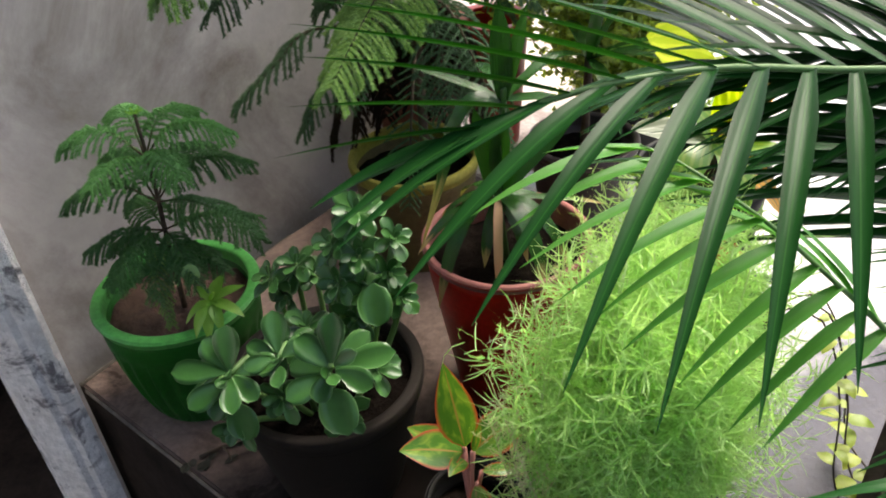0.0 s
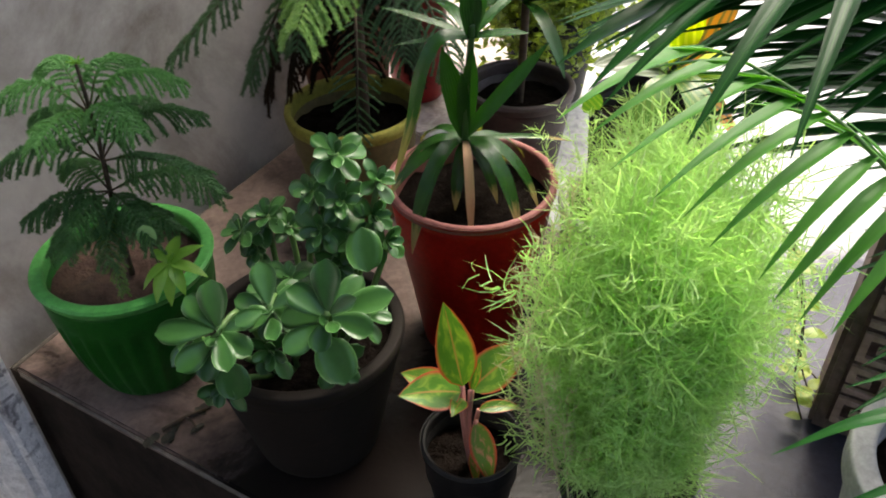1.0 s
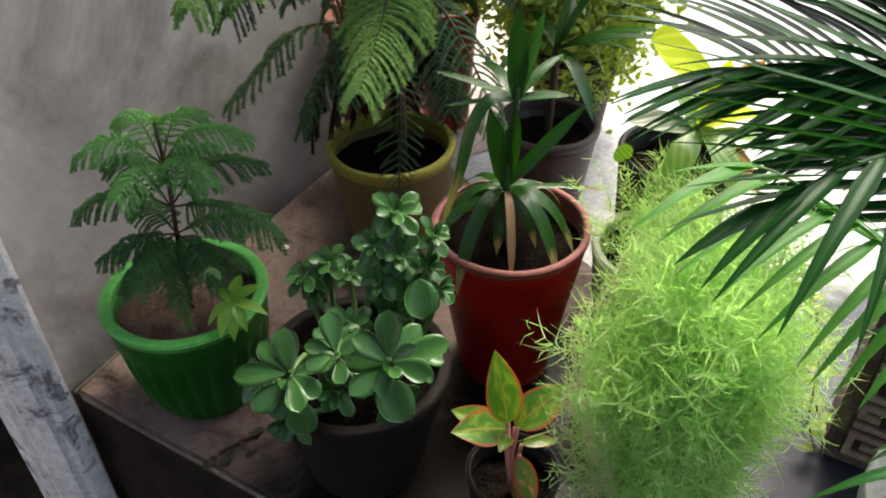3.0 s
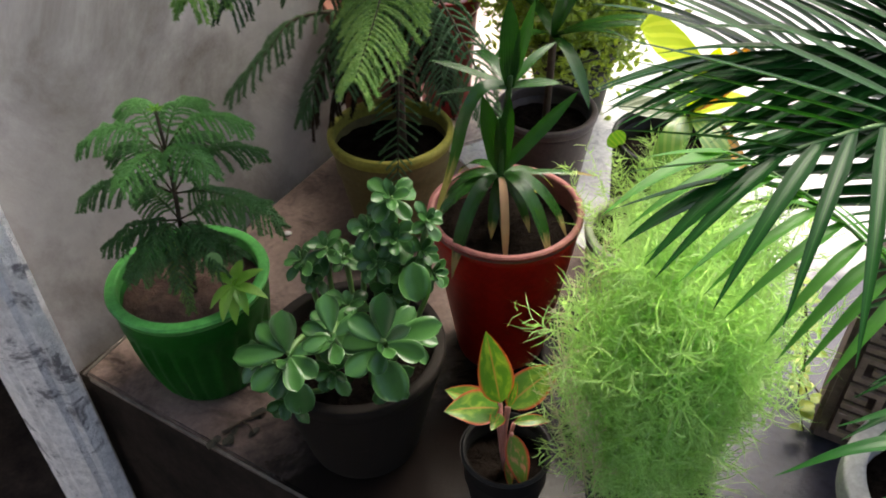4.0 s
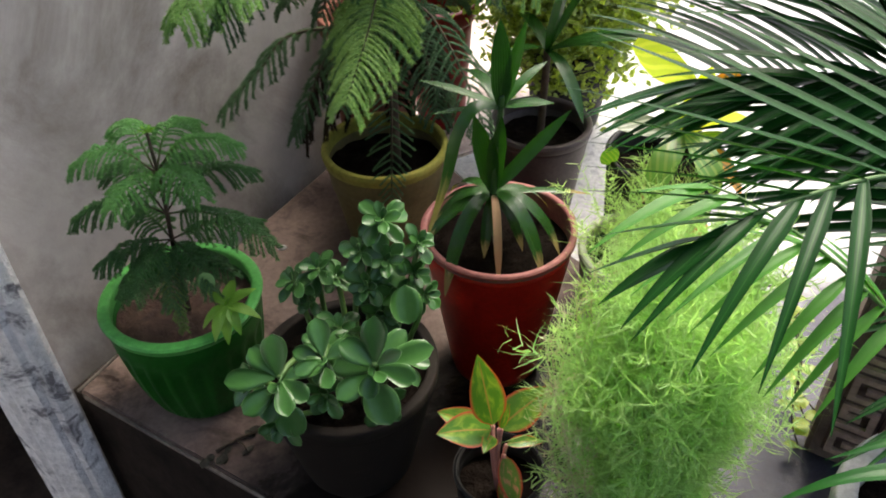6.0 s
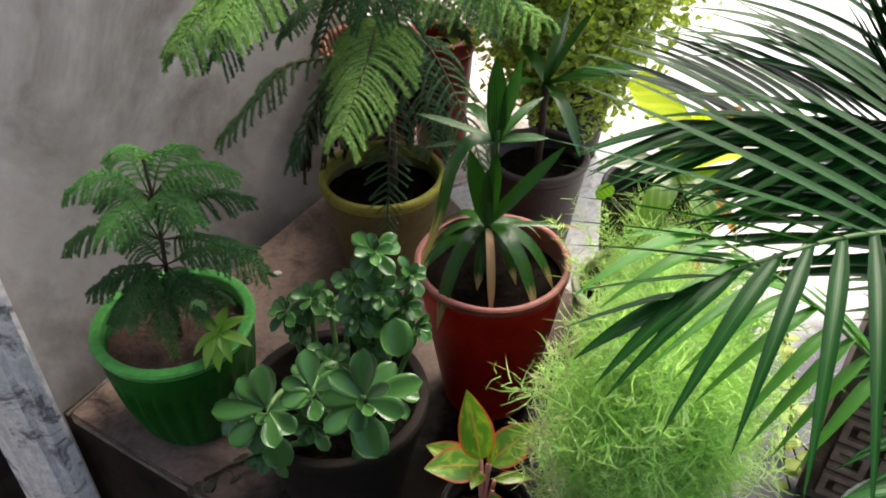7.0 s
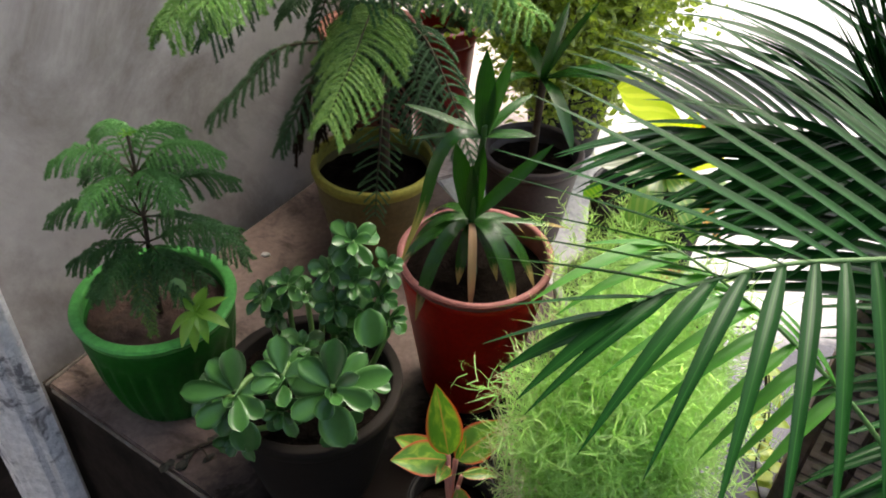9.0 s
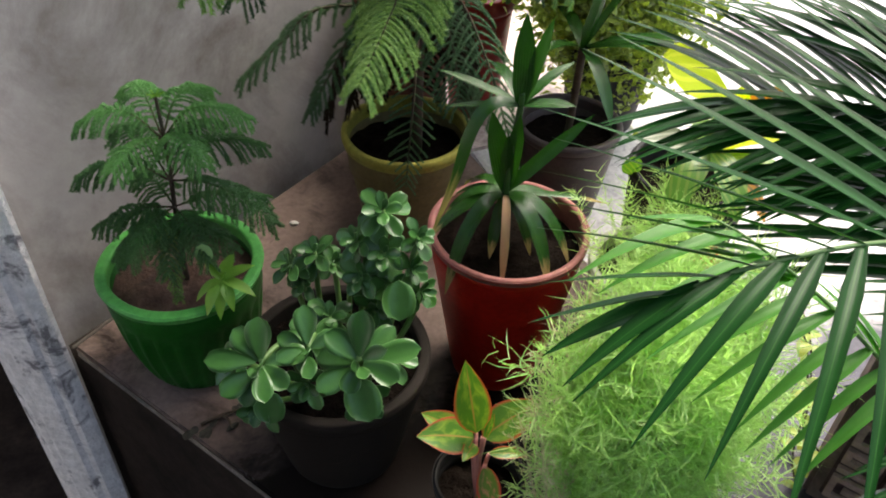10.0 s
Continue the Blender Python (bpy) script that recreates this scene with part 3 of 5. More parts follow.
def build_tiles():
    me = key_tile_mesh()
    base = Matrix(((ALONG.x, 0, -INTO.x), (ALONG.y, 0, -INTO.y), (0, 1, 0))).to_4x4()
    for row in range(8):
        for col in range(11):
            p = at(PARA_U + 0.022 + (col + 0.5) * PITCH, PARA_V0 + 0.010, SLAB + 0.035 + (row + 0.5) * PITCH)
            spin = pose(0, 0, 0, 0, 0, 180 * ((row + col) % 2))
            ob = new("tile", me)
            ob.parent = parapet
            ob.matrix_basis = Matrix.Translation(p) @ base @ spin


# ---------------------------------------------------------------- pots


def pot_parts(root, radius, base_radius, height, wall, body_mat, rim_mat, rim_h=0.03, lip=0.006, soil_z=0.04, soil_mat=None, seed=0, flutes=0, flute_depth=0.0, belly=0.0, rim_label="", lining=0.012, flute_top=0.93):
    """pot > rim, soil; standing on z = 0 of the thing. lining: how far the rim's colour goes down inside."""
    r0, r1, h = base_radius, radius - lip, height - rim_h
    steps = 14
    outer = []
    for i in range(steps + 1):
        s = i / steps
        r = r0 + (r1 - r0) * s + belly * math.sin(math.pi * s ** 0.8)
        outer.append((r, h * s))
    inner = [(r1 - wall, h), (r1 - wall, h - soil_z - 0.014), (r0 + (r1 - r0) * 0.5 - wall, h * 0.5), (0, h * 0.45)]
    prof = [(0, 0.0), (r0 - 0.004, 0.0)] + [(r0, 0.004)] + outer[1:] + inner
    pot = part("pot", lathe("pot", prof, body_mat, 72, 0.004, flutes, flute_depth, (0.012, h * flute_top), seed), root)
    rim = [(r1 - wall + 0.001, h - 0.012), (r1 + 0.0015, h - 0.006), (radius - 0.002, h), (radius, h + 0.004), (radius + 0.001, h + rim_h * 0.6),
           (radius, height - 0.006), (radius - 0.0006, height - 0.002), (radius - 0.002, height - 0.0004), (radius - 0.005, height), (radius - wall - lip + 0.004, height),
           (radius - wall - lip + 0.001, height - 0.0006), (r1 - wall - 0.0015, height - 0.003), (r1 - wall - 0.002, height - 0.007), (r1 - wall - 0.002, h - lining)]
    part("rim", lathe("rim", rim, rim_mat, 72, 0.004, seed=seed), pot, rim_label)
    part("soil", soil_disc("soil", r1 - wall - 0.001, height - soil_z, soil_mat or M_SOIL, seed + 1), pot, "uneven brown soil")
    return pot


def rope(points, radius, rng, density):
    """A needle-clad twig: a thin four-sided core and short needles that hug it."""
    pts = np.asarray([tuple(p) for p in points])
    n = len(pts)
    total = float(np.linalg.norm(np.diff(pts, axis=0), axis=1).sum())
    t = pts[-1] - pts[0]
    e1 = np.cross(t, (0.31, 0.2, 0.93))
    e1 /= np.linalg.norm(e1) + 1e-9
    e2 = np.cross(t, e1)
    e2 /= np.linalg.norm(e2) + 1e-9
    core = []
    for i in range(n - 1):
        ra, rb = radius * 0.5 * (1 - 0.6 * i / n), radius * 0.5 * (1 - 0.6 * (i + 1) / n)
        for u, w in ((e1, e2), (e2, -e1), (-e1, -e2), (-e2, e1)):
            a, b, c, d = pts[i] + u * ra, pts[i] + w * ra, pts[i + 1] + w * rb, pts[i + 1] + u * rb
            core += [a, b, c, a, c, d]
    return [np.array(core), needles(pts, None, max(8, int(total * density)), radius * 1.75, 0.0013, 0.52, rng)]


def pine_branch(name, keys, mat, rng, twig_len, spacing, radius=0.004, hang=0.9, density=5000, wood=0.003, bare=0.1, parent=None, label="", lean=0.3, tip=0.35, rib_mat=None):
    """A branch with a row of rope-like twigs on each side that leave it squarely and hang down."""
    main = spline(keys, 24)
    pts = np.array([tuple(p) for p in main])
    total = float(np.linalg.norm(np.diff(pts, axis=0), axis=1).sum())
    chunks = rope(pts[2:], radius, rng, density * 0.7)
    n = max(3, int(total * (1 - bare) / spacing))
    for i in range(n):
        s = bare + (1 - bare) * (i + 0.4) / n
        f = s * 24
        j = min(int(f), 23)
        p = main[j].lerp(main[j + 1], f - j)
        t = (main[j + 1] - main[j]).normalized()
        side = t.cross(UP).normalized()
        env = min(1.0, 0.45 + 1.6 * s) * (1.0 if s < 0.55 else 1.0 - (1 - tip) * (s - 0.55) / 0.45)
        for sgn in (-1, 1):
            ln = twig_len * env * (0.8 + 0.3 * rng.random())
            d = (t * (lean + 0.9 * max(0.0, s - 0.6)) + side * sgn * (1.0 - 0.3 * s) + UP * 0.12 + Vector(rng.normal(size=3)) * 0.07).normalized()
            q = bend(p, d, ln, hang * (0.75 + 0.5 * rng.random()), 7)
            chunks += rope(q, radius, rng, density)
    ob = part(name, triangles(name, chunks, mat), parent, label)
    n2 = len(main)
    part("twig", tube("twig", main, [wood * (1 - 0.75 * i / (n2 - 1)) for i in range(n2)], rib_mat or M_BARK, 6), ob)
    return ob


# ---------------------------------------------------------------- young pine in the green pot
def green_pot_pine():
    c = Vector((-0.461, 1.145, SLAB))
    root = thing("potted_pine", "young Norfolk pine in a bright green ribbed pot on the slab", "potted plant", "potted plants", c)
    pot_parts(root, 0.147, 0.098, 0.247, 0.014, M_GREEN, M_GREEN_RIM, 0.013, 0.005, 0.045, M_SOIL_PALE, 3, 24, 0.085, 0.012, "lighter green pot rim", flute_top=0.74)
    rng = np.random.default_rng(5)
    foot, top = Vector((0.004, 0.002, 0.20)), Vector((0.026, -0.004, 0.590))
    trunk = spline([foot, foot.lerp(top, 0.35) + Vector((-0.002, 0.004, 0)), foot.lerp(top, 0.7) + Vector((0.003, 0, 0)), top], 12)
    tk = part("trunk", tube("trunk", trunk, [0.0055 - 0.003 * i / 12 for i in range(13)], M_BARK), root)
    part("trunk_needles", triangles("trunk_needles", rope(trunk[6:], 0.0055, rng, 2600), M_PINE_DARK), tk)
    for k in range(6):
        a = 1.05 * k + 0.3
        q = bend(top, (math.cos(a), math.sin(a), 0.35), 0.013, 0.0, 4)
        part("bud", triangles("bud", rope(q, 0.0022, rng, 5000), M_SEED), tk, "pale yellow-green growing tip")
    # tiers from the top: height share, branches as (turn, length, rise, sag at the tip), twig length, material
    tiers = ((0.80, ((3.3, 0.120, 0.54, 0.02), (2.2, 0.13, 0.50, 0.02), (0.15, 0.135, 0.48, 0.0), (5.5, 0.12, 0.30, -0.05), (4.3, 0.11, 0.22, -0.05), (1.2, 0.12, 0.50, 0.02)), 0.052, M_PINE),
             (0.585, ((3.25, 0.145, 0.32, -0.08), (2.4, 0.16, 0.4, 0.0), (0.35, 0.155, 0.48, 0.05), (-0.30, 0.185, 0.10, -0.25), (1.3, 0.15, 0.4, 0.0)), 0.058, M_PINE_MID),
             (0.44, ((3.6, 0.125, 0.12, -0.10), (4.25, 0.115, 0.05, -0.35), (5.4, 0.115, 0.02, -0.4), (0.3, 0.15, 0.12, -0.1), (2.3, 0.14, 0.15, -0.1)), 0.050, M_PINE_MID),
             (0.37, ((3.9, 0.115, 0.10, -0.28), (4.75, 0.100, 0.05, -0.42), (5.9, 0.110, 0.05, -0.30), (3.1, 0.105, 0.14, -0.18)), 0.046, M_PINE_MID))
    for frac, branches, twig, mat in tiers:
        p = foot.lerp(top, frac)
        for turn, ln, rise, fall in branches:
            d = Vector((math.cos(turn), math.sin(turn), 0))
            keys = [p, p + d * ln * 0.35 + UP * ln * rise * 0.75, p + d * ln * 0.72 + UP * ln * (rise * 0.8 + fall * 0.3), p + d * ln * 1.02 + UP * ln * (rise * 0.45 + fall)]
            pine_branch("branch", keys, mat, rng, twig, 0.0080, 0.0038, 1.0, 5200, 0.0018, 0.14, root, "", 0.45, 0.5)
    p = foot.lerp(top, 0.40)
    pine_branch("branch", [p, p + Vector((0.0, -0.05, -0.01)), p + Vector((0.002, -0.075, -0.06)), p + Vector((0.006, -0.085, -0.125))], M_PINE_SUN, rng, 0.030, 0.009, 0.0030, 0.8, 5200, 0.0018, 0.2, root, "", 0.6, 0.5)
    # seedling that shares the pot
    base = Vector((0.098, -0.085, 0.20))
    hub = Vector((0.104, -0.092, 0.292))
    seed = part("seedling", tube("seedling", spline([base, base.lerp(hub, 0.5) + Vector((-0.004, 0.002, 0)), hub], 6), [0.0022] * 7, M_STEM, 6), root, "small bright green seedling")
    for k, (way, ln, w, droop) in enumerate((((-0.75, -0.45, 0.1), 0.050, 0.020, 1.0), ((-0.35, -0.85, 0.1), 0.058, 0.021, 1.3), ((0.05, -0.9, 0.0), 0.060, 0.021, 1.3), ((0.45, -0.75, 0.1), 0.052, 0.020, 1.2), ((0.9, -0.3, 0.1), 0.055, 0.022, 0.5), ((0.75, 0.45, 0.35), 0.050, 0.024, 0.3), ((0.2, 0.8, 0.6), 0.045, 0.022, 0.3), ((-0.6, 0.5, 0.4), 0.040, 0.018, 0.4), ((0.3, -0.2, 0.8), 0.025, 0.012, 0.2))):
        part("leaf", blade("leaf", bend(hub, way, ln * 1.2, droop, 8), w * 1.02, M_SEED, "ovate", 0.2, None, 0.05, k), seed)
    tip = Vector((0.080, -0.086, 0.322))
    part("stem", tube("stem", spline([base + Vector((-0.01, 0.01, 0)), base.lerp(tip, 0.6), tip], 5), [0.0013] * 6, M_STEM, 5), seed)
    part("leaf", blade("leaf", bend(tip, (-0.10, 0.25, 0.95), 0.036, 0.1, 8), 0.029, M_ROUND, "round", 0.12, (0.1, -0.75, 0.65)), seed, "round pale green leaf")


# ---------------------------------------------------------------- succulent in the dark bowl
def rosette(root, centre, axis, size, rnd, tiers=4, mat=None, stem_from=None):
    axis = Vector(axis).normalized()
    e1 = axis.orthogonal().normalized()
    e2 = axis.cross(e1)
    if stem_from is not None:
        mid = (Vector(stem_from) + Vector(centre)) / 2 + Vector((rnd.uniform(-0.01, 0.01), rnd.uniform(-0.01, 0.01), 0.01))
        part("stem", tube("stem", spline([stem_from, mid, Vector(centre)], 8), [0.0045] * 9, M_STEM, 7), root)
    for tier in range(tiers):
        n = 2 if tier == 0 else (4 if tier < 3 else 5)
        tilt = (1.35, 0.85, 0.35, -0.1, -0.45)[tier]
        ln = size * 1.14 * (0.42, 0.72, 0.98, 1.0, 0.9)[tier]
        for k in range(n):
            a = 2 * math.pi * k / n + tier * 0.78 + rnd.uniform(-0.2, 0.2)
            out = e1 * math.cos(a) + e2 * math.sin(a)
            d = out + axis * tilt
            l2 = ln * rnd.uniform(0.85, 1.12)
            start = Vector(centre) - axis * tier * size * 0.13
            mid = bend(start, d, l2, 0.1 + 0.12 * tier, 8)
            part("leaf", blade("leaf", mid, l2 * rnd.uniform(0.50, 0.60), mat or M_KAL, "obovate", 0.30 - 0.05 * tier, axis * 1.2 - out * 0.4, 0.03, rnd.randint(0, 99), 0.0022), root)


def dark_bowl_succulent():
    c = Vector((-0.153, 0.945, SLAB))
    root = thing("potted_succulent", "fleshy green kalanchoe spilling from a dark clay pot", "potted plant", "potted plants", c)
    pot_parts(root, 0.153, 0.100, 0.25, 0.013, M_BROWN, M_BROWN, 0.022, 0.004, 0.03, M_SOIL, 11)
    rnd = random.Random(21)

    def put(x, y, z, axis, size, tiers=4, sx=None):
        q = Vector((x, y, z)) - c
        base = Vector((q.x * 0.45, q.y * 0.45, 0.21)) if sx is None else Vector(sx)
        rosette(root, q, axis, size, rnd, tiers, None, base)
    # two open front heads: side, rise and forward share of each leaf, length, width
    wide = (((0.05, 1.0, 0.25), 0.066, 0.040), ((0.93, 0.42, 0.20), 0.080, 0.034), ((-0.62, 0.75, 0.30), 0.060, 0.038), ((-0.90, -0.42, 0.40), 0.062, 0.034), ((0.80, 0.60, 0.70), 0.044, 0.022),
            ((0.95, -0.15, 0.35), 0.058, 0.034), ((0.30, -0.30, 0.95), 0.030, 0.020), ((-0.25, 0.20, 0.95), 0.026, 0.017), ((-0.35, -0.90, 0.40), 0.040, 0.030), ((0.70, 0.85, -0.20), 0.062, 0.030), ((-0.85, 0.20, -0.10), 0.058, 0.034))
    low = (((-1.0, 0.10, 0.25), 0.070, 0.034), ((-0.05, 0.95, 0.25), 0.060, 0.040), ((0.85, 0.50, 0.30), 0.068, 0.031), ((-0.80, -0.50, 0.40), 0.058, 0.034), ((0.25, -0.75, 0.60), 0.052, 0.030),
           ((-0.50, 0.75, 0.10), 0.056, 0.034), ((0.10, 0.20, 0.95), 0.030, 0.020), ((-0.30, -0.10, 0.95), 0.026, 0.018), ((0.75, -0.45, 0.30), 0.048, 0.030), ((-0.35, -0.95, 0.10), 0.056, 0.032))
    between_heads = (((-0.10, 1.0, 0.20), 0.056, 0.034), ((0.75, 0.60, 0.30), 0.044, 0.026), ((-0.75, 0.55, 0.30), 0.042, 0.026), ((0.20, -0.45, 0.75), 0.042, 0.026), ((-0.80, -0.20, 0.50), 0.040, 0.024), ((0.05, 0.15, 0.95), 0.026, 0.017))
    for (x, y, z), leaves in (((-0.095, 0.800, 0.748), wide), ((-0.232, 0.800, 0.736), low), ((-0.168, 0.815, 0.752), between_heads)):
        q = Vector((x, y, z)) - c
        part("stem", tube("stem", spline([Vector((q.x * 0.45, q.y * 0.45, 0.21)), q * 0.7 + Vector((0.0, 0.0, 0.10)), q], 8), [0.0045] * 9, M_STEM, 7), root)
        for k, ((side, rise, near), ln, w) in enumerate(leaves):
            d = Vector((side, 0.65 * rise - 0.76 * near, 0.76 * rise + 0.65 * near)).normalized()
            face = Vector((-0.25 * side, -0.62, 0.78)) + Vector((rnd.uniform(-0.2, 0.2), rnd.uniform(-0.2, 0.2), 0))
            start = q - Vector((0, 0, 0.004 * (k % 4))) + d * 0.006
            part("leaf", blade("leaf", bend(start, d, ln * rnd.uniform(0.95, 1.05), 0.15 + 0.1 * (k % 3), 9), w, M_KAL, "obovate", 0.24, face, 0.04, 30 + k, 0.0022), root)
    put(-0.172, 0.850, 0.735, (0.0, -0.3, 0.95), 0.042, 4)
    put(-0.150, 0.895, 0.735, (0.1, -0.2, 0.95), 0.036, 4)
    put(-0.285, 0.845, 0.690, (-0.6, -0.3, 0.7), 0.042, 3)
    put(-0.050, 0.860, 0.690, (0.6, -0.3, 0.7), 0.042, 3)
    put(-0.175, 0.805, 0.685, (-0.1, -0.9, 0.4), 0.036, 3)
    put(-0.090, 0.805, 0.655, (0.1, -0.9, 0.3), 0.038, 3)
    put(-0.245, 0.795, 0.640, (-0.3, -0.9, 0.3), 0.040, 3)
    tops = ((-0.075, 0.965, 0.882, (0.0, -0.5, 0.85), 0.039), (-0.022, 0.945, 0.850, (0.4, -0.5, 0.75), 0.030), (-0.112, 0.948, 0.838, (-0.4, -0.5, 0.75), 0.032), (-0.072, 0.935, 0.828, (0.0, -0.7, 0.7), 0.036),
            (-0.030, 0.930, 0.802, (0.5, -0.6, 0.5), 0.031), (-0.105, 0.925, 0.788, (-0.3, -0.7, 0.6), 0.036), (-0.060, 0.915, 0.770, (0.1, -0.8, 0.5), 0.036), (-0.015, 0.925, 0.762, (0.6, -0.6, 0.4), 0.031),
            (-0.085, 0.910, 0.735, (0.0, -0.9, 0.3), 0.034), (-0.185, 1.000, 0.765, (-0.2, -0.3, 0.9), 0.037), (-0.225, 0.990, 0.750, (-0.5, -0.3, 0.8), 0.033), (-0.205, 0.985, 0.715, (-0.3, -0.7, 0.5), 0.031), (-0.155, 0.995, 0.748, (0.3, -0.4, 0.8), 0.029))
    for x, y, z, axis, size in tops:
        put(x, y, z, axis, size, 3 if size < 0.032 else 4)
    for k, (x, y, z, way, ln) in enumerate(((-0.048, 0.902, 0.806, (0.05, -0.45, -0.75), 0.060), (-0.100, 0.800, 0.712, (0.25, -0.45, -0.60), 0.066), (-0.225, 0.790, 0.690, (0.05, -0.30, -0.80), 0.056))):
        part("leaf", blade("leaf", bend(Vector((x, y, z)) - c, way, ln, 0.05, 8), ln * 0.80, M_KAL, "round", 0.18, (0.0, -0.85, 0.5), 0.03, 70 + k, 0.0022), root)


# ---------------------------------------------------------------- red-edged plant in the small black pot
def small_black_pot():
    c = Vector((0.084, 0.780, SLAB))
    root = thing("potted_aglaonema", "small red-edged aglaonema in a thin black nursery pot", "potted plant", "potted plants", c)
    pot_parts(root, 0.073, 0.054, 0.157, 0.004, M_BLACK, M_BLACK, 0.008, 0.002, 0.045, M_SOIL, 17)
    leaves = (((-0.012, 0.004, 0.262), (-0.15, 0.10, 1.0), 0.145, 0.054, 0.05, (0.1, -0.9, 0.5)),
              ((-0.014, 0.000, 0.255), (-0.9, -0.15, 0.40), 0.088, 0.054, 0.25, (0.1, -0.5, 0.9)),
              ((-0.002, 0.002, 0.255), (0.75, 0.30, 0.65), 0.104, 0.056, 0.30, (-0.3, -0.7, 0.7)),
              ((-0.016, 0.000, 0.240), (-0.75, 0.35, 0.5), 0.09, 0.045, 0.35, (0, -0.5, 0.9)),
              ((0.000, -0.004, 0.262), (0.20, 0.05, 1.0), 0.055, 0.012, 0.0, (0.1, -0.9, 0.5)),
              ((0.004, -0.020, 0.218), (0.14, -0.30, -0.72), 0.100, 0.036, 0.0, (0.0, -0.9, 0.45)),
              ((0.000, -0.020, 0.165), (0.02, -0.30, -0.62), 0.060, 0.018, 0.0, (0.3, -0.9, 0.45)),
              ((0.010, 0.002, 0.215), (0.9, 0.1, 0.10), 0.062, 0.020, 0.35, (0, -0.3, 1)),
              ((-0.012, -0.004, 0.245), (-0.3, -0.6, 0.45), 0.045, 0.024, 0.4, (0, -0.4, 0.9)))
    for i, (p, d, ln, w, droop, face) in enumerate(leaves):
        root_at = Vector((0.0 + 0.004 * math.cos(i * 2.4), -0.012 + 0.004 * math.sin(i * 2.4), 0.108))
        part("stem", tube("stem", spline([root_at, root_at.lerp(Vector(p), 0.55) + Vector((-0.003, 0, 0.004)), p], 6), [0.0032] * 7, M_PINK_STEM, 6), root)
        part("leaf", blade("leaf", bend(p, d, ln, droop, 10), w, M_AGL_RED if i in (5, 6) else M_AGL, "ovate", 0.22, face, 0.06, i), root)


# ---------------------------------------------------------------- strap-leaved plant in the red pot
def red_pot_plant():
    c = Vector((0.126, 1.162, SLAB))
    root = thing("potted_cordyline", "strap-leaved green cordyline in a red plastic pot with faded rim", "potted plant", "potted plants", c)
    # The rim's pink runs down inside to paint in the sunlit inner wall.
    pot_parts(root, 0.141, 0.088, 0.345, 0.009, M_RED, M_RED_RIM, 0.007, 0.001, 0.05, M_SOIL, 23, rim_label="sun-faded pink pot rim", lining=0.06)
    k0, k1 = Vector((-0.012, 0.0, 0.415)), Vector((-0.002, 0.0, 0.588))
    part("stem", tube("stem", spline([(0, 0, 0.28), k0, k1, k1 + UP * 0.02], 8), [0.007, 0.007, 0.0065, 0.006, 0.006, 0.0055, 0.005, 0.005, 0.004], M_STRAP_STEM), root)
    low = (((-0.46, -0.55, 0.50), 0.235, 2.1, 0.027), ((0.0, -0.50, 0.35), 0.190, 2.8, 0.014), ((0.40, -0.60, 0.50), 0.205, 1.9, 0.026), ((0.75, -0.40, 0.45), 0.190, 1.8, 0.028), ((0.97, 0.0, 0.12), 0.175, 0.25, 0.016),
           ((0.85, 0.3, 0.3), 0.14, 1.2, 0.022), ((-0.85, 0.1, 0.25), 0.13, 1.5, 0.022), ((-0.5, 0.6, 0.4), 0.13, 1.2, 0.022), ((0.3, 0.8, 0.4), 0.13, 1.2, 0.022),
           ((-0.9, -0.3, 0.15), 0.170, 1.0, 0.026), ((-0.7, 0.45, 0.1), 0.155, 1.1, 0.024), ((0.1, 0.95, 0.1), 0.150, 1.2, 0.024), ((0.7, 0.6, 0.0), 0.145, 1.3, 0.024), ((-0.25, -0.8, 0.0), 0.120, 1.7, 0.020), ((0.55, -0.75, 0.0), 0.120, 1.6, 0.020), ((-0.95, 0.05, 0.5), 0.150, 1.6, 0.022))
    for i, (d, ln, droop, w) in enumerate(low):
        part("leaf", blade("leaf", bend(k0, d, ln, droop, 14), w, M_DRY if i == 1 else M_STRAP, "strap", 0.18, None, 0.03, i), root, "dry straw-coloured leaf" if i == 1 else "")
    mid = (((-0.22, -0.04, 1.0), 0.160, 0.0, 0.034), ((0.07, -0.06, 1.0), 0.155, 0.0, 0.027), ((-0.05, -0.10, 1.0), 0.120, 0.0, 0.020), ((0.70, 0.05, 0.85), 0.195, 0.05, 0.023))
    for i, (d, ln, droop, w) in enumerate(mid):
        part("leaf", blade("leaf", bend(k0 + UP * 0.008, d, ln, droop, 12), w, M_STRAP_UP, "strap", 0.24, (0.0, -0.8, 0.6), 0.02, 20 + i), root)
    high = (((-0.03, 0.0, 1.0), 0.150, 0.0, 0.032), ((0.24, 0.0, 1.0), 0.150, 0.0, 0.020), ((-1.0, -0.12, 0.08), 0.120, 0.10, 0.016), ((-0.95, 0.12, 0.42), 0.140, 0.10, 0.022),
            ((0.97, -0.1, 0.15), 0.085, 0.10, 0.028), ((0.6, 0.5, 0.5), 0.12, 0.3, 0.020), ((-0.3, 0.7, 0.5), 0.13, 0.6, 0.022), ((0.05, 0.12, 1.0), 0.08, 0.0, 0.014))
    fall = [k1, k1 + Vector((-0.045, -0.020, 0.012)), k1 + Vector((-0.075, -0.035, -0.03)), k1 + Vector((-0.095, -0.045, -0.11)), k1 + Vector((-0.135, -0.055, -0.235))]
    part("leaf", blade("leaf", spline(fall, 16), 0.021, M_STRAP, "strap", 0.22, (-0.2, -0.6, 0.7), 0.02, 66), root)
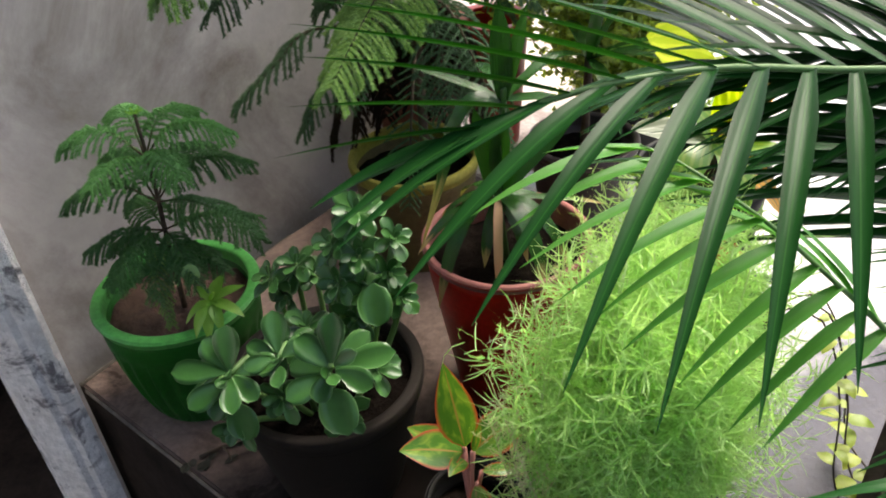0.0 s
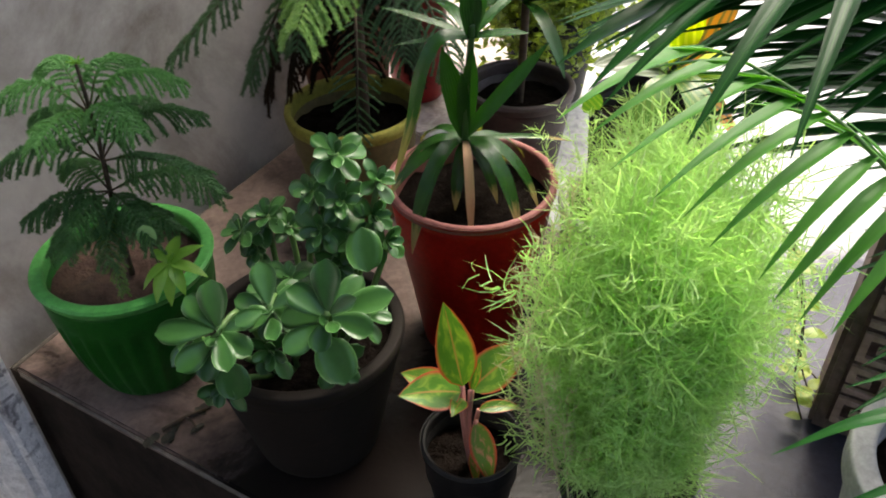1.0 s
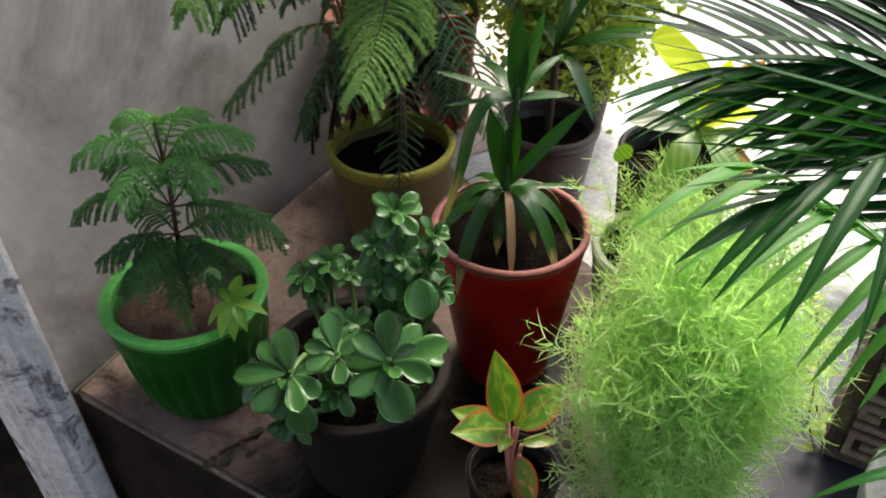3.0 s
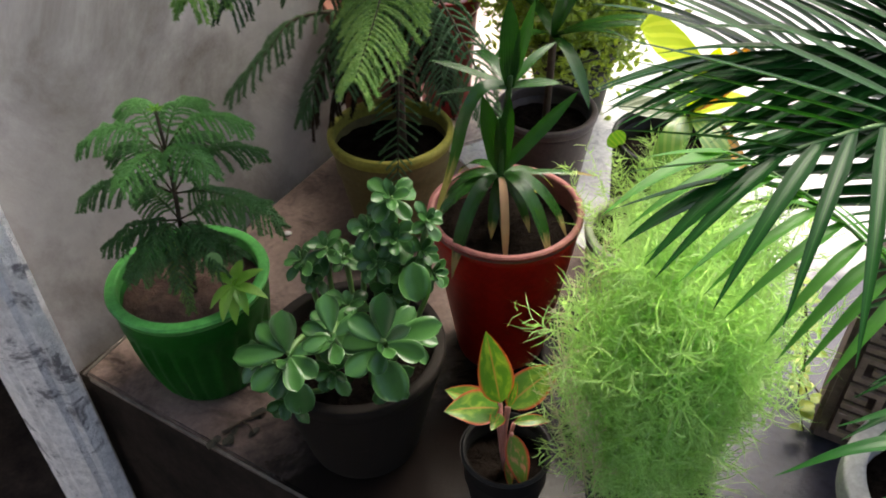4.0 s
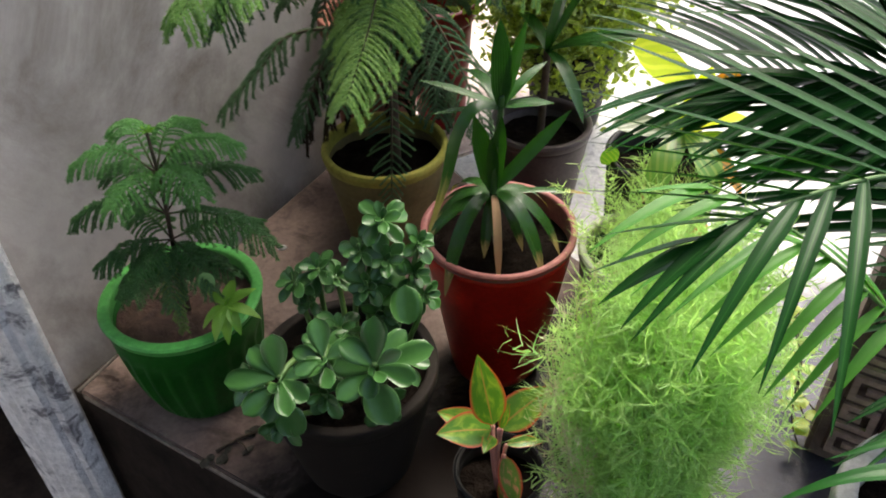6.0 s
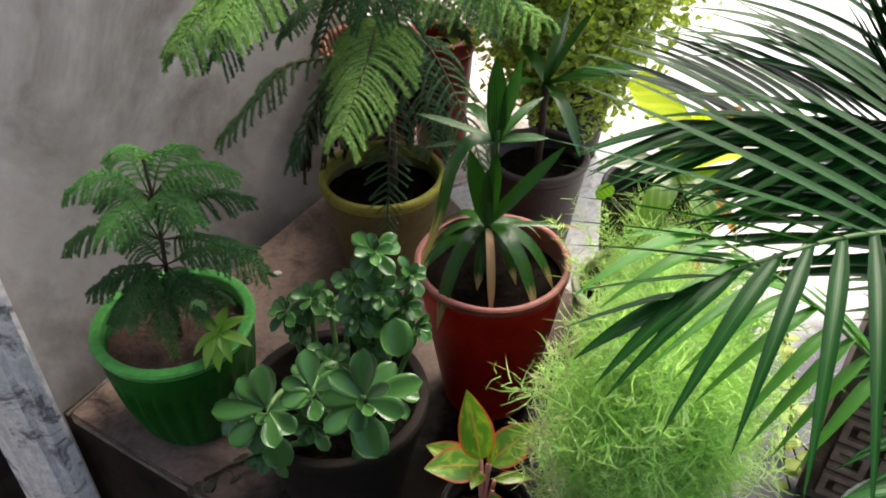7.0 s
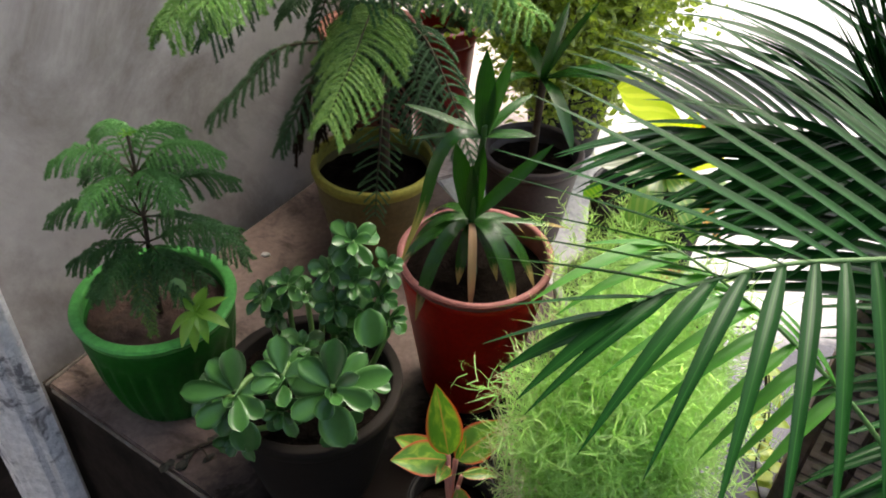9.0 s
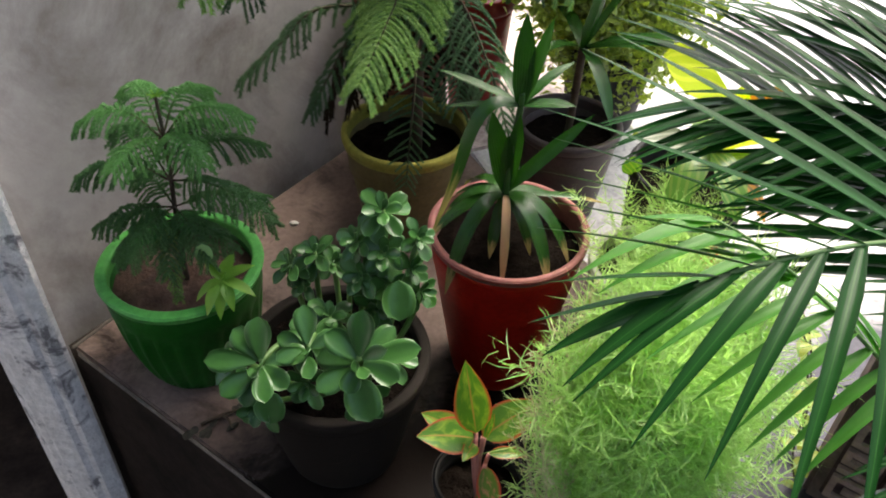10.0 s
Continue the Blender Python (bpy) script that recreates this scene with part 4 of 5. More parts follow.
    for i, (d, ln, droop, w) in enumerate(high):
        part("leaf", blade("leaf", bend(k1, d, ln, droop, 14), w, M_STRAP_UP, "strap", 0.22, None if droop > 0 else (0.0, -0.8, 0.6), 0.02, 40 + i), root)


# ---------------------------------------------------------------- larger pine in the yellow-rimmed pot
def yellow_pot_pine():
    c = Vector((-0.080, 1.595, SLAB))
    root = thing("potted_pine", "taller Norfolk pine with drooping branches in a yellow-rimmed olive pot", "potted plant", "potted plants", c)
    pot_parts(root, 0.144, 0.098, 0.258, 0.009, M_YELLOW, M_YELLOW_RIM, 0.020, 0.004, 0.055, M_SOIL, 31, rim_label="mustard yellow pot rim")
    rng = np.random.default_rng(11)
    foot = Vector((0.025, -0.01, 0.20))
    part("trunk", tube("trunk", spline([foot, foot + Vector((0.004, 0, 0.4)), foot + Vector((0.0, 0, 0.8)), foot + Vector((0.003, 0, 1.15))], 14), [0.011 - 0.006 * i / 14 for i in range(15)], M_BARK), root)

    def branch(z, ways, mat, twig, hang=1.0, label="", rib=None, lean=0.3, radius=0.0042, tip=0.45, spacing=0.0125):
        keys = [Vector((foot.x, foot.y, z - SLAB))] + [Vector(w) - c for w in ways]
        pine_branch("branch", keys, mat, rng, twig, spacing, radius, hang, 5200, 0.004, 0.12, root, label, lean, tip, rib)
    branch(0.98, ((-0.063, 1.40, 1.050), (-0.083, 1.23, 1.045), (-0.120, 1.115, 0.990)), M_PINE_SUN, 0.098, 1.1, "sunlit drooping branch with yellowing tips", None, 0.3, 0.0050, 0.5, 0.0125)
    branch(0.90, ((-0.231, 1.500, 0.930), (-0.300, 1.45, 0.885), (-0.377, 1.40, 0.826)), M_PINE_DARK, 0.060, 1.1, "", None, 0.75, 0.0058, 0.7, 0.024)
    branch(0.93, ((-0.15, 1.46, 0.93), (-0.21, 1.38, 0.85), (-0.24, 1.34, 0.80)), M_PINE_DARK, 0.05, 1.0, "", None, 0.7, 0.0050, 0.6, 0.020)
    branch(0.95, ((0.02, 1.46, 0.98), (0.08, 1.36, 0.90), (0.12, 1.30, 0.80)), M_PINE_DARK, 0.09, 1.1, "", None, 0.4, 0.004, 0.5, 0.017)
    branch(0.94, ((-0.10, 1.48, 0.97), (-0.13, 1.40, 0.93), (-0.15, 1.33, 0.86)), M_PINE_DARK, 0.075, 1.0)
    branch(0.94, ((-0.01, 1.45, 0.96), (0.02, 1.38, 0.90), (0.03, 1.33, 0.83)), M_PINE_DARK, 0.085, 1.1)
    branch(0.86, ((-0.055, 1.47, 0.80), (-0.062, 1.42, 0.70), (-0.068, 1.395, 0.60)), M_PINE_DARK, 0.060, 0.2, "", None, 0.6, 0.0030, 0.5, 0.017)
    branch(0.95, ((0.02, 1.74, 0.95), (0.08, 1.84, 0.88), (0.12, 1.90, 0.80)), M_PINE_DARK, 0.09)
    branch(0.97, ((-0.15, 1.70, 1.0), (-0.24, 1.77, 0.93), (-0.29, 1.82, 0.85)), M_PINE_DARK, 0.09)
    # Near-black boughs added to fill the shade behind the trunk.
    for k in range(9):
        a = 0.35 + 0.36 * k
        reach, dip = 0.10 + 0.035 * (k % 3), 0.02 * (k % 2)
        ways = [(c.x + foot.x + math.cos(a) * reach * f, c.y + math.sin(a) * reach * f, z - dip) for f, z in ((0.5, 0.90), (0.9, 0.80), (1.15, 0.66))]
        branch(0.86 + 0.015 * (k % 4), ways, M_PINE_FILL, 0.085, 1.4, "near-black brown lower bough added to fill the shade", None, 0.2, 0.0050, 0.7, 0.0105)
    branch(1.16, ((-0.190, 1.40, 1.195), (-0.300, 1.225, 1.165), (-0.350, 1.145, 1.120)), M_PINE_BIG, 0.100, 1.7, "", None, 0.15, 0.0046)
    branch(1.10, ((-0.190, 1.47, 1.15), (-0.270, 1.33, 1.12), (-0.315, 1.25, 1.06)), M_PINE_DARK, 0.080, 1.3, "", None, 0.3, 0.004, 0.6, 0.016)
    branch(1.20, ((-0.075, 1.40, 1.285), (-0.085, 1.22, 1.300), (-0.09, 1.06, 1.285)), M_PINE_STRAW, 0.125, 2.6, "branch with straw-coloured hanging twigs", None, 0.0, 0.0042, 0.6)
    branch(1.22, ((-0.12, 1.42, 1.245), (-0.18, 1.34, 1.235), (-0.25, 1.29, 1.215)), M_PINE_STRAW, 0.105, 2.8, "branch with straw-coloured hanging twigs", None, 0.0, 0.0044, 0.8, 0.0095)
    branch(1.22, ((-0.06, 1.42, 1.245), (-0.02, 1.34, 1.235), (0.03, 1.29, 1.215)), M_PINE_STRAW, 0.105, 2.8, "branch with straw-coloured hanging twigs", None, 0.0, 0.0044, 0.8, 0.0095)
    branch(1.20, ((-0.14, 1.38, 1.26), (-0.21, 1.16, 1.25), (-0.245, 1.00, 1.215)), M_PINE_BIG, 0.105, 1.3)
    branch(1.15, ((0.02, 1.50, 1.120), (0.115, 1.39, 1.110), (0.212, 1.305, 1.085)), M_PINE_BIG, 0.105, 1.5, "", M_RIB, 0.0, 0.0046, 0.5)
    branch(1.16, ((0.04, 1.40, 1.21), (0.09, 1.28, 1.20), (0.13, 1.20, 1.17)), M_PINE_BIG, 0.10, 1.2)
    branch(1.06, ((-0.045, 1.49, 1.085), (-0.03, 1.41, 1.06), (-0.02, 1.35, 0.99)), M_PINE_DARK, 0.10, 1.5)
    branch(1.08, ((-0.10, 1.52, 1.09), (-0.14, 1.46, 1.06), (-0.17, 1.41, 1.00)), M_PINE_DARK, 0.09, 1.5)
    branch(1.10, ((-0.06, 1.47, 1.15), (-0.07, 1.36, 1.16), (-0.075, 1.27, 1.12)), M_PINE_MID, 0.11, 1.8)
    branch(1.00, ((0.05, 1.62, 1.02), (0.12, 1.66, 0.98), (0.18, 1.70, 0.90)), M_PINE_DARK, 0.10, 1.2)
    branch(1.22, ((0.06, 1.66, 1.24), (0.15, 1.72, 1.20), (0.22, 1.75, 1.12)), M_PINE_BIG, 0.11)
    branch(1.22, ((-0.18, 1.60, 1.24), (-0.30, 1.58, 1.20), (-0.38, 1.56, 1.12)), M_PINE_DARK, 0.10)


# ---------------------------------------------------------------- feathery bush
def feathery_bush():
    c = Vector((0.286, 0.702, SLAB))
    root = thing("potted_kochia", "dense feathery light-green kochia bush in a black pot", "potted plant", "potted plants", c)
    pot_parts(root, 0.092, 0.07, 0.17, 0.004, M_BLACK, M_BLACK, 0.01, 0.002, 0.03, M_SOIL, 41)
    rng = np.random.default_rng(3)
    chunks, stems = [], []
    for i in range(115):
        a, r = rng.random() * 6.283, rng.random() ** 0.36
        top_r = 0.112 * r
        h = 0.735 - 0.22 * r ** 2.2 - 0.10 * rng.random()
        out = Vector((math.cos(a), math.sin(a), 0))
        sway = Vector(rng.normal(size=3)) * 0.014
        keys = [out * 0.03 * r + UP * 0.14, out * (top_r * 0.80) + Vector((-0.022, 0.0, 0.14 + (h - 0.14) * 0.35)), out * top_r * 1.0 + Vector((-0.010, 0.0, 0.0)) + UP * (0.14 + (h - 0.14) * 0.70) + sway, out * top_r * 0.90 + UP * h + sway * 1.5]
        stems.append((keys, r))
    for keys, r in stems:
        main = spline(keys, 14)
        pts = np.array([tuple(p) for p in main])
        chunks.append(feather(pts, 56, 0.038, 0.0016, rng))
        for k in range(13):
            s = 0.12 + 0.86 * rng.random()
            f = s * 14
            j = min(int(f), 13)
            p = main[j].lerp(main[j + 1], f - j)
            d = Vector((rng.normal(), rng.normal(), 0.4 + 0.6 * rng.random()))
            q = bend(p, d, 0.045 + 0.05 * rng.random(), -0.15, 5)
            chunks.append(feather(np.array([tuple(x) for x in q]), 15, 0.036, 0.0016, rng))
    ob = part("foliage", triangles("foliage", chunks, M_KOCHIA), root)
    tagged(ob, "thread-like light green leaves", kind="stuff")
    for k, (keys, r) in enumerate(stems[:120]):
        part("stem", tube("stem", spline(keys, 8), [0.0016 - 0.0001 * i for i in range(9)], M_KOCHIA_STEM, 5), root)
    # straw-coloured side shoots
    for k, (dx, dy, dz, ln) in enumerate(((-0.120, -0.05, 0.33, 0.22), (-0.135, -0.035, 0.28, 0.20), (-0.110, -0.07, 0.24, 0.22), (-0.125, 0.01, 0.32, 0.22), (-0.100, -0.085, 0.22, 0.18), (-0.105, 0.03, 0.38, 0.20), (-0.115, -0.02, 0.20, 0.20), (-0.090, 0.06, 0.42, 0.18))):
        main = bend((dx, dy, dz), (-0.26 + 0.03 * k, -0.05, 1.0), ln, -0.1, 12)
        pts = np.array([tuple(p) for p in main])
        chunks = [feather(pts, 34, 0.017, 0.0011, rng, 0.7)]
        for i in range(3, 12):
            a = rng.random() * 6.283
            q = bend(main[i], (math.cos(a), math.sin(a), 0.9), 0.024 + 0.022 * rng.random(), 0.0, 5)
            chunks.append(feather(np.array([tuple(x) for x in q]), 10, 0.011, 0.0010, rng, 0.7))
            chunks.append(needles(np.array([tuple(x) for x in q]), None, 6, 0.012, 0.0012, 0.1, rng))
        sh = part("shoot", triangles("shoot", chunks, M_STEM_PALE), root)
        tagged(sh, "thin straw-coloured side shoot", kind="stuff")
        part("stem", tube("stem", main, [0.0012 - 0.00006 * i for i in range(13)], M_STEM_PALE, 5), root)


def feather(points, count, length, width, rng, spread=0.62):
    """Narrow curved leaves along a chain, two triangles in a bent pair each."""
    n = len(points)
    s = rng.random(count) * (n - 1)
    j = np.minimum(s.astype(int), n - 2)
    f = (s - j)[:, None]
    base = points[j] * (1 - f) + points[j + 1] * f
    t = points[j + 1] - points[j]
    t /= np.linalg.norm(t, axis=1)[:, None] + 1e-9
    v = rng.normal(size=(count, 3))
    v -= t * (v * t).sum(1)[:, None]
    v /= np.linalg.norm(v, axis=1)[:, None] + 1e-9
    d = t * (1 - spread) + v * spread
    d /= np.linalg.norm(d, axis=1)[:, None]
    side = np.cross(d, rng.normal(size=(count, 3)))
    side /= np.linalg.norm(side, axis=1)[:, None] + 1e-9
    ln = length * (0.55 + 0.6 * rng.random(count))[:, None]
    curl = 0.70 * rng.normal(size=(count, 3)) + np.array([0, 0, 0.35])
    p1 = base + d * ln * 0.36
    p2 = p1 + (d + curl * 0.5) * ln * 0.34
    tip = p2 + (d + curl * 1.2) * ln * 0.34
    h = side * width / 2
    tri = np.stack([base - h, base + h, p1 + h, base - h, p1 + h, p1 - h, p1 - h, p1 + h, p2 + h, p1 - h, p2 + h, p2 - h, p2 - h, p2 + h, tip], axis=1)
    return tri.reshape(-1, 3)


# ---------------------------------------------------------------- palm
def evenly(points, n):
    """The same chain with n steps of equal length."""
    pts = np.array([tuple(p) for p in points])
    run = np.concatenate([[0.0], np.cumsum(np.linalg.norm(np.diff(pts, axis=0), axis=1))])
    at_run = np.linspace(0, run[-1], n + 1)
    return [Vector(p) for p in np.stack([np.interp(at_run, run, pts[:, k]) for k in range(3)], axis=1)]


def frond(root, keys, lo, hi, count, mat, left, right, seed, leaf_w=0.016, wood=0.004, slim=1.0, turn=None):
    """keys: the midrib from its foot to its tip; left and right: way out, share along the rib, its gain and the fade of the way out towards the tip, droop, length and its loss towards the tip, for the two rows of leaflets."""
    rnd = random.Random(seed)
    n = 40
    rib = evenly(spline(keys, 120), n)
    fr = part("frond", tube("frond", rib, [wood * (1 - 0.7 * i / n) for i in range(n + 1)], M_STEM, 8), root, "arching palm frond")
    for i in range(count):
        s = lo + (hi - lo) * i / (count - 1)
        e = (s - lo) / (hi - lo) if turn is None else max(0.0, (s - turn) / (hi - turn))
        f = min(s * n, n - 1e-3)
        j = int(f)
        p = rib[j].lerp(rib[j + 1], f - j)
        t = (rib[j + 1] - rib[j]).normalized()
        for way, share, gain, fade, droop, ln, shorter in (left, right):
            w = Vector(way) + Vector((rnd.gauss(0, 0.05), rnd.gauss(0, 0.05), rnd.gauss(0, 0.05)))
            d = w.normalized() * (1 - fade * e) + t * (share + gain * e)
            l2 = ln * (1.0 - shorter * e) * rnd.uniform(0.92, 1.08)
            part("leaflet", blade("leaflet", bend(p, d, l2, droop * rnd.uniform(0.85, 1.15), 12), leaf_w * rnd.uniform(0.85, 1.1) * (1 - 0.25 * e) * (slim if way is right[0] else 1.0), mat, "leaflet", 0.36, None, 0.0, rnd.randint(0, 999)), fr)
    return fr


def between(stations, x):
    """The way at distance x, between rows of (distance, way)."""
    for (a, p), (b, q) in zip(stations, stations[1:]):
        if x <= b:
            return Vector(p).lerp(Vector(q), max(0.0, (x - a) / (b - a)))
    return Vector(stations[-1][1])


def front_frond(root, keys, reach, pitch, mat, rows, seed, leaf_w, close=1.0, flat=9.0):
    """A frond whose leaflets turn along the rib: rows of (distance from the tip, way from foot to tip of a leaflet)."""
    rnd = random.Random(seed)
    n = 60
    rib = evenly(spline(keys, 160), n)
    total = sum((b - a).length for a, b in zip(rib, rib[1:]))
    fr = part("frond", tube("frond", rib, [0.0045 * (1 - 0.75 * i / n) for i in range(n + 1)], M_STEM, 8), root, "arching palm frond")
    for stations, shift, droop, slim, face in rows:
        x = shift
        while x < reach:
            f = min((1 - x / total) * n, n - 1e-3)
            p = rib[int(f)].lerp(rib[int(f) + 1], f - int(f))
            way = between(stations, x)
            ln = way.length * rnd.uniform(0.95, 1.06)
            d = way.normalized() + UP * 0.8 * droop + Vector((rnd.gauss(0, 0.03), rnd.gauss(0, 0.03), rnd.gauss(0, 0.03)))
            w = leaf_w * slim * (1.15 if x < 0.012 else 1.0) * rnd.uniform(0.9, 1.1)
            turn = None if face is None else UP.lerp(Vector(face), max(0.0, min(1.0, (flat - x) / 0.06)))
            part("leaflet", blade("leaflet", bend(p, d, ln, droop * rnd.uniform(0.8, 1.2), 14), w, mat, "leaflet", 0.30, turn, 0.0, rnd.randint(0, 999)), fr)
            x += pitch * rnd.uniform(0.85, 1.15) * (1.0 if x < 0.10 else close)
    return fr


def palm():
    c = Vector((0.625, 0.515, SLAB))
    root = thing("potted_palm", "areca palm with long arching fronds in a round grey cement planter", "potted plant", "potted plants", c)
    pot_parts(root, 0.155, 0.11, 0.345, 0.018, M_GREY, M_GREY, 0.04, 0.008, 0.06, M_SOIL, 51)

    def rel(*k):
        return [Vector(p) - c for p in k]
    below = ((0.0, (-0.064, -0.019, -0.016)), (0.027, (-0.071, -0.054, -0.025)), (0.047, (-0.081, -0.065, -0.035)), (0.067, (-0.078, -0.088, -0.039)), (0.095, (-0.075, -0.123, -0.035)),
             (0.117, (-0.073, -0.150, -0.047)), (0.145, (-0.060, -0.150, -0.055)), (0.172, (-0.020, -0.130, -0.072)), (0.30, (0.0, -0.140, -0.080)))
    above = ((0.0, (-0.066, -0.034, -0.006)), (0.030, (-0.092, -0.030, 0.018)), (0.050, (-0.105, 0.0, 0.014)), (0.075, (-0.135, 0.0, 0.028)), (0.10, (-0.160, 0.015, 0.034)), (0.14, (-0.180, 0.060, 0.048)), (0.20, (-0.180, 0.120, 0.068)), (0.30, (-0.165, 0.175, 0.080)), (0.50, (-0.14, 0.20, 0.09)))
    front_frond(root, rel((0.62, 0.56, 0.64), (0.61, 0.54, 0.95), (0.53, 0.49, 1.19), (0.41, 0.44, 1.300), (0.33, 0.412, 1.320), (0.282, 0.402, 1.326), (0.231, 0.387, 1.335), (0.185, 0.371, 1.337), (0.146, 0.361, 1.330), (0.122, 0.351, 1.321)),
                0.50, 0.0215, M_PALM, ((below, 0.002, 0.25, 1.0, None), (above, 0.012, 0.08, 0.92, (0.1, 0.55, 0.82))), 1, 0.0115, 1.05, 0.16)
    hanging = ((0.0, (-0.120, -0.060, -0.020)), (0.06, (-0.128, -0.060, -0.035)), (0.12, (-0.120, -0.065, -0.050)), (0.22, (-0.095, -0.060, -0.065)))
    fanned = ((0.0, (-0.080, 0.0, 0.0)), (0.08, (-0.095, 0.02, 0.005)), (0.16, (-0.075, 0.05, 0.03)), (0.24, (-0.05, 0.06, 0.06)))
    front_frond(root, rel((0.61, 0.53, 0.64), (0.57, 0.54, 0.85), (0.46, 0.53, 1.01), (0.35, 0.541, 1.12), (0.30, 0.562, 1.155), (0.26, 0.588, 1.173), (0.235, 0.602, 1.178)),
                0.25, 0.025, M_PALM_YOUNG, ((hanging, 0.004, 0.35, 0.9, None), (fanned, 0.014, 0.25, 1.2, (0.1, 0.35, 0.93))), 2, 0.0155)
    under = ((0.0, (-0.18, -0.03, -0.025)), (0.10, (-0.25, -0.06, -0.050)), (0.20, (-0.25, -0.07, -0.070)), (0.32, (-0.22, -0.08, -0.090)))
    over = ((0.0, (-0.17, 0.09, 0.035)), (0.10, (-0.20, 0.12, 0.060)), (0.20, (-0.22, 0.15, 0.085)), (0.32, (-0.20, 0.17, 0.11)))
    front_frond(root, rel((0.63, 0.56, 0.64), (0.74, 0.70, 0.92), (0.68, 0.81, 1.08), (0.592, 0.84, 1.130), (0.545, 0.87, 1.128), (0.485, 0.90, 1.118), (0.425, 0.93, 1.100), (0.37, 0.95, 1.085)),
                0.34, 0.0138, M_PALM, ((under, 0.004, 0.22, 1.0, (0.05, 0.15, 0.98)), (over, 0.030, 0.30, 1.0, (0.05, 0.10, 0.99))), 3, 0.0262)
    frond(root, rel((0.66, 0.56, 0.64), (0.69, 0.74, 0.95), (0.60, 0.84, 1.10), (0.62, 0.88, 1.20), (0.68, 0.90, 1.30)), 0.46, 0.98, 36, M_PALM,
          ((-0.40, 0.20, 0.75), 0.15, 0.4, 0.3, 0.10, 0.32, 0.30), ((-0.85, 0.05, 0.22), 0.1, 0.4, 0.4, 0.35, 0.38, 0.30), 6, 0.0330)
    frond(root, rel((0.65, 0.56, 0.64), (0.76, 0.70, 0.86), (0.75, 0.84, 0.95), (0.66, 0.93, 0.98), (0.52, 0.95, 0.97)), 0.25, 0.98, 44, M_PALM,
          ((-0.45, 0.85, 0.10), 0.3, 0.8, 0.6, 0.30, 0.26, 0.45), ((-0.80, -0.35, 0.0), 0.3, 0.8, 0.6, 0.40, 0.30, 0.45), 7, 0.0270)
    for k, (keys, w) in enumerate(((((0.60, 0.50, 0.66), (0.58, 0.49, 0.84), (0.50, 0.48, 0.94), (0.43, 0.47, 0.96), (0.355, 0.47, 0.935)), 0.030), (((0.61, 0.49, 0.66), (0.58, 0.49, 0.80), (0.50, 0.50, 0.85), (0.42, 0.505, 0.845), (0.340, 0.507, 0.80)), 0.034),
                                   (((0.60, 0.48, 0.66), (0.57, 0.47, 0.77), (0.50, 0.47, 0.81), (0.43, 0.46, 0.80), (0.37, 0.46, 0.765)), 0.022), (((0.63, 0.48, 0.66), (0.63, 0.44, 0.82), (0.60, 0.39, 0.88), (0.56, 0.34, 0.87)), 0.030))):
        part("leaf", blade("leaf", spline(rel(*keys), 18), w, M_PALM_LOW, "leaflet", 0.25, None, 0.02, 90 + k), root, "broad young palm leaf")


# ---------------------------------------------------------------- pots at the back
def grey_back_pot():
    c = Vector((0.290, 1.675, SLAB))
    root = thing("potted_dracaena", "dark-stemmed dracaena with glossy leaves in a dull mauve pot", "potted plant", "potted plants", c)
    pot_parts(root, 0.123, 0.088, 0.245, 0.010, M_MAUVE, M_MAUVE, 0.016, 0.004, 0.05, M_SOIL, 61)
    top = Vector((0.0, -0.03, 0.44))
    part("stem", tube("stem", spline([(0.0, 0.0, 0.18), (0.002, -0.01, 0.32), top], 8), [0.009] * 9, M_BARK), root)
    for i, (d, ln, droop) in enumerate((((0.9, -0.2, 0.35), 0.27, 0.3), ((0.75, -0.4, 0.6), 0.26, 0.4), ((0.1, -0.3, 1.0), 0.22, 0.1), ((0.9, 0.2, 0.2), 0.22, 0.6), ((-0.6, -0.4, 0.5), 0.2, 0.8), ((-0.2, 0.8, 0.5), 0.2, 0.6), ((0.3, -0.8, 0.1), 0.2, 1.0), ((0.45, 0.1, 0.9), 0.2, 0.2))):
        part("leaf", blade("leaf", bend(top, d, ln, droop, 12), 0.030, M_STRAP_UP, "strap", 0.2, None, 0.02, i), root)


def pale_pot():
    c = Vector((0.370, 1.100, SLAB))
    root = thing("potted_herb", "pale green-painted pot with low feathery seedlings", "potted plant", "potted plants", c)
    pot_parts(root, 0.108, 0.08, 0.325, 0.010, M_PALE, M_PALE, 0.014, 0.003, 0.03, M_SOIL, 71)
    rng = np.random.default_rng(8)
    chunks = []
    for i in range(60):
        a, r = rng.random() * 6.283, math.sqrt(rng.random()) * 0.085
        q = bend((r * math.cos(a), r * math.sin(a), 0.295), (rng.normal() * 0.3, rng.normal() * 0.3, 1), 0.09 + 0.12 * rng.random(), 0.0, 8)
        chunks.append(feather(np.array([tuple(x) for x in q]), 70, 0.026, 0.0014, rng))
    tagged(part("foliage", triangles("foliage", chunks, M_KOCHIA), root), "thread-like light green leaves", kind="stuff")


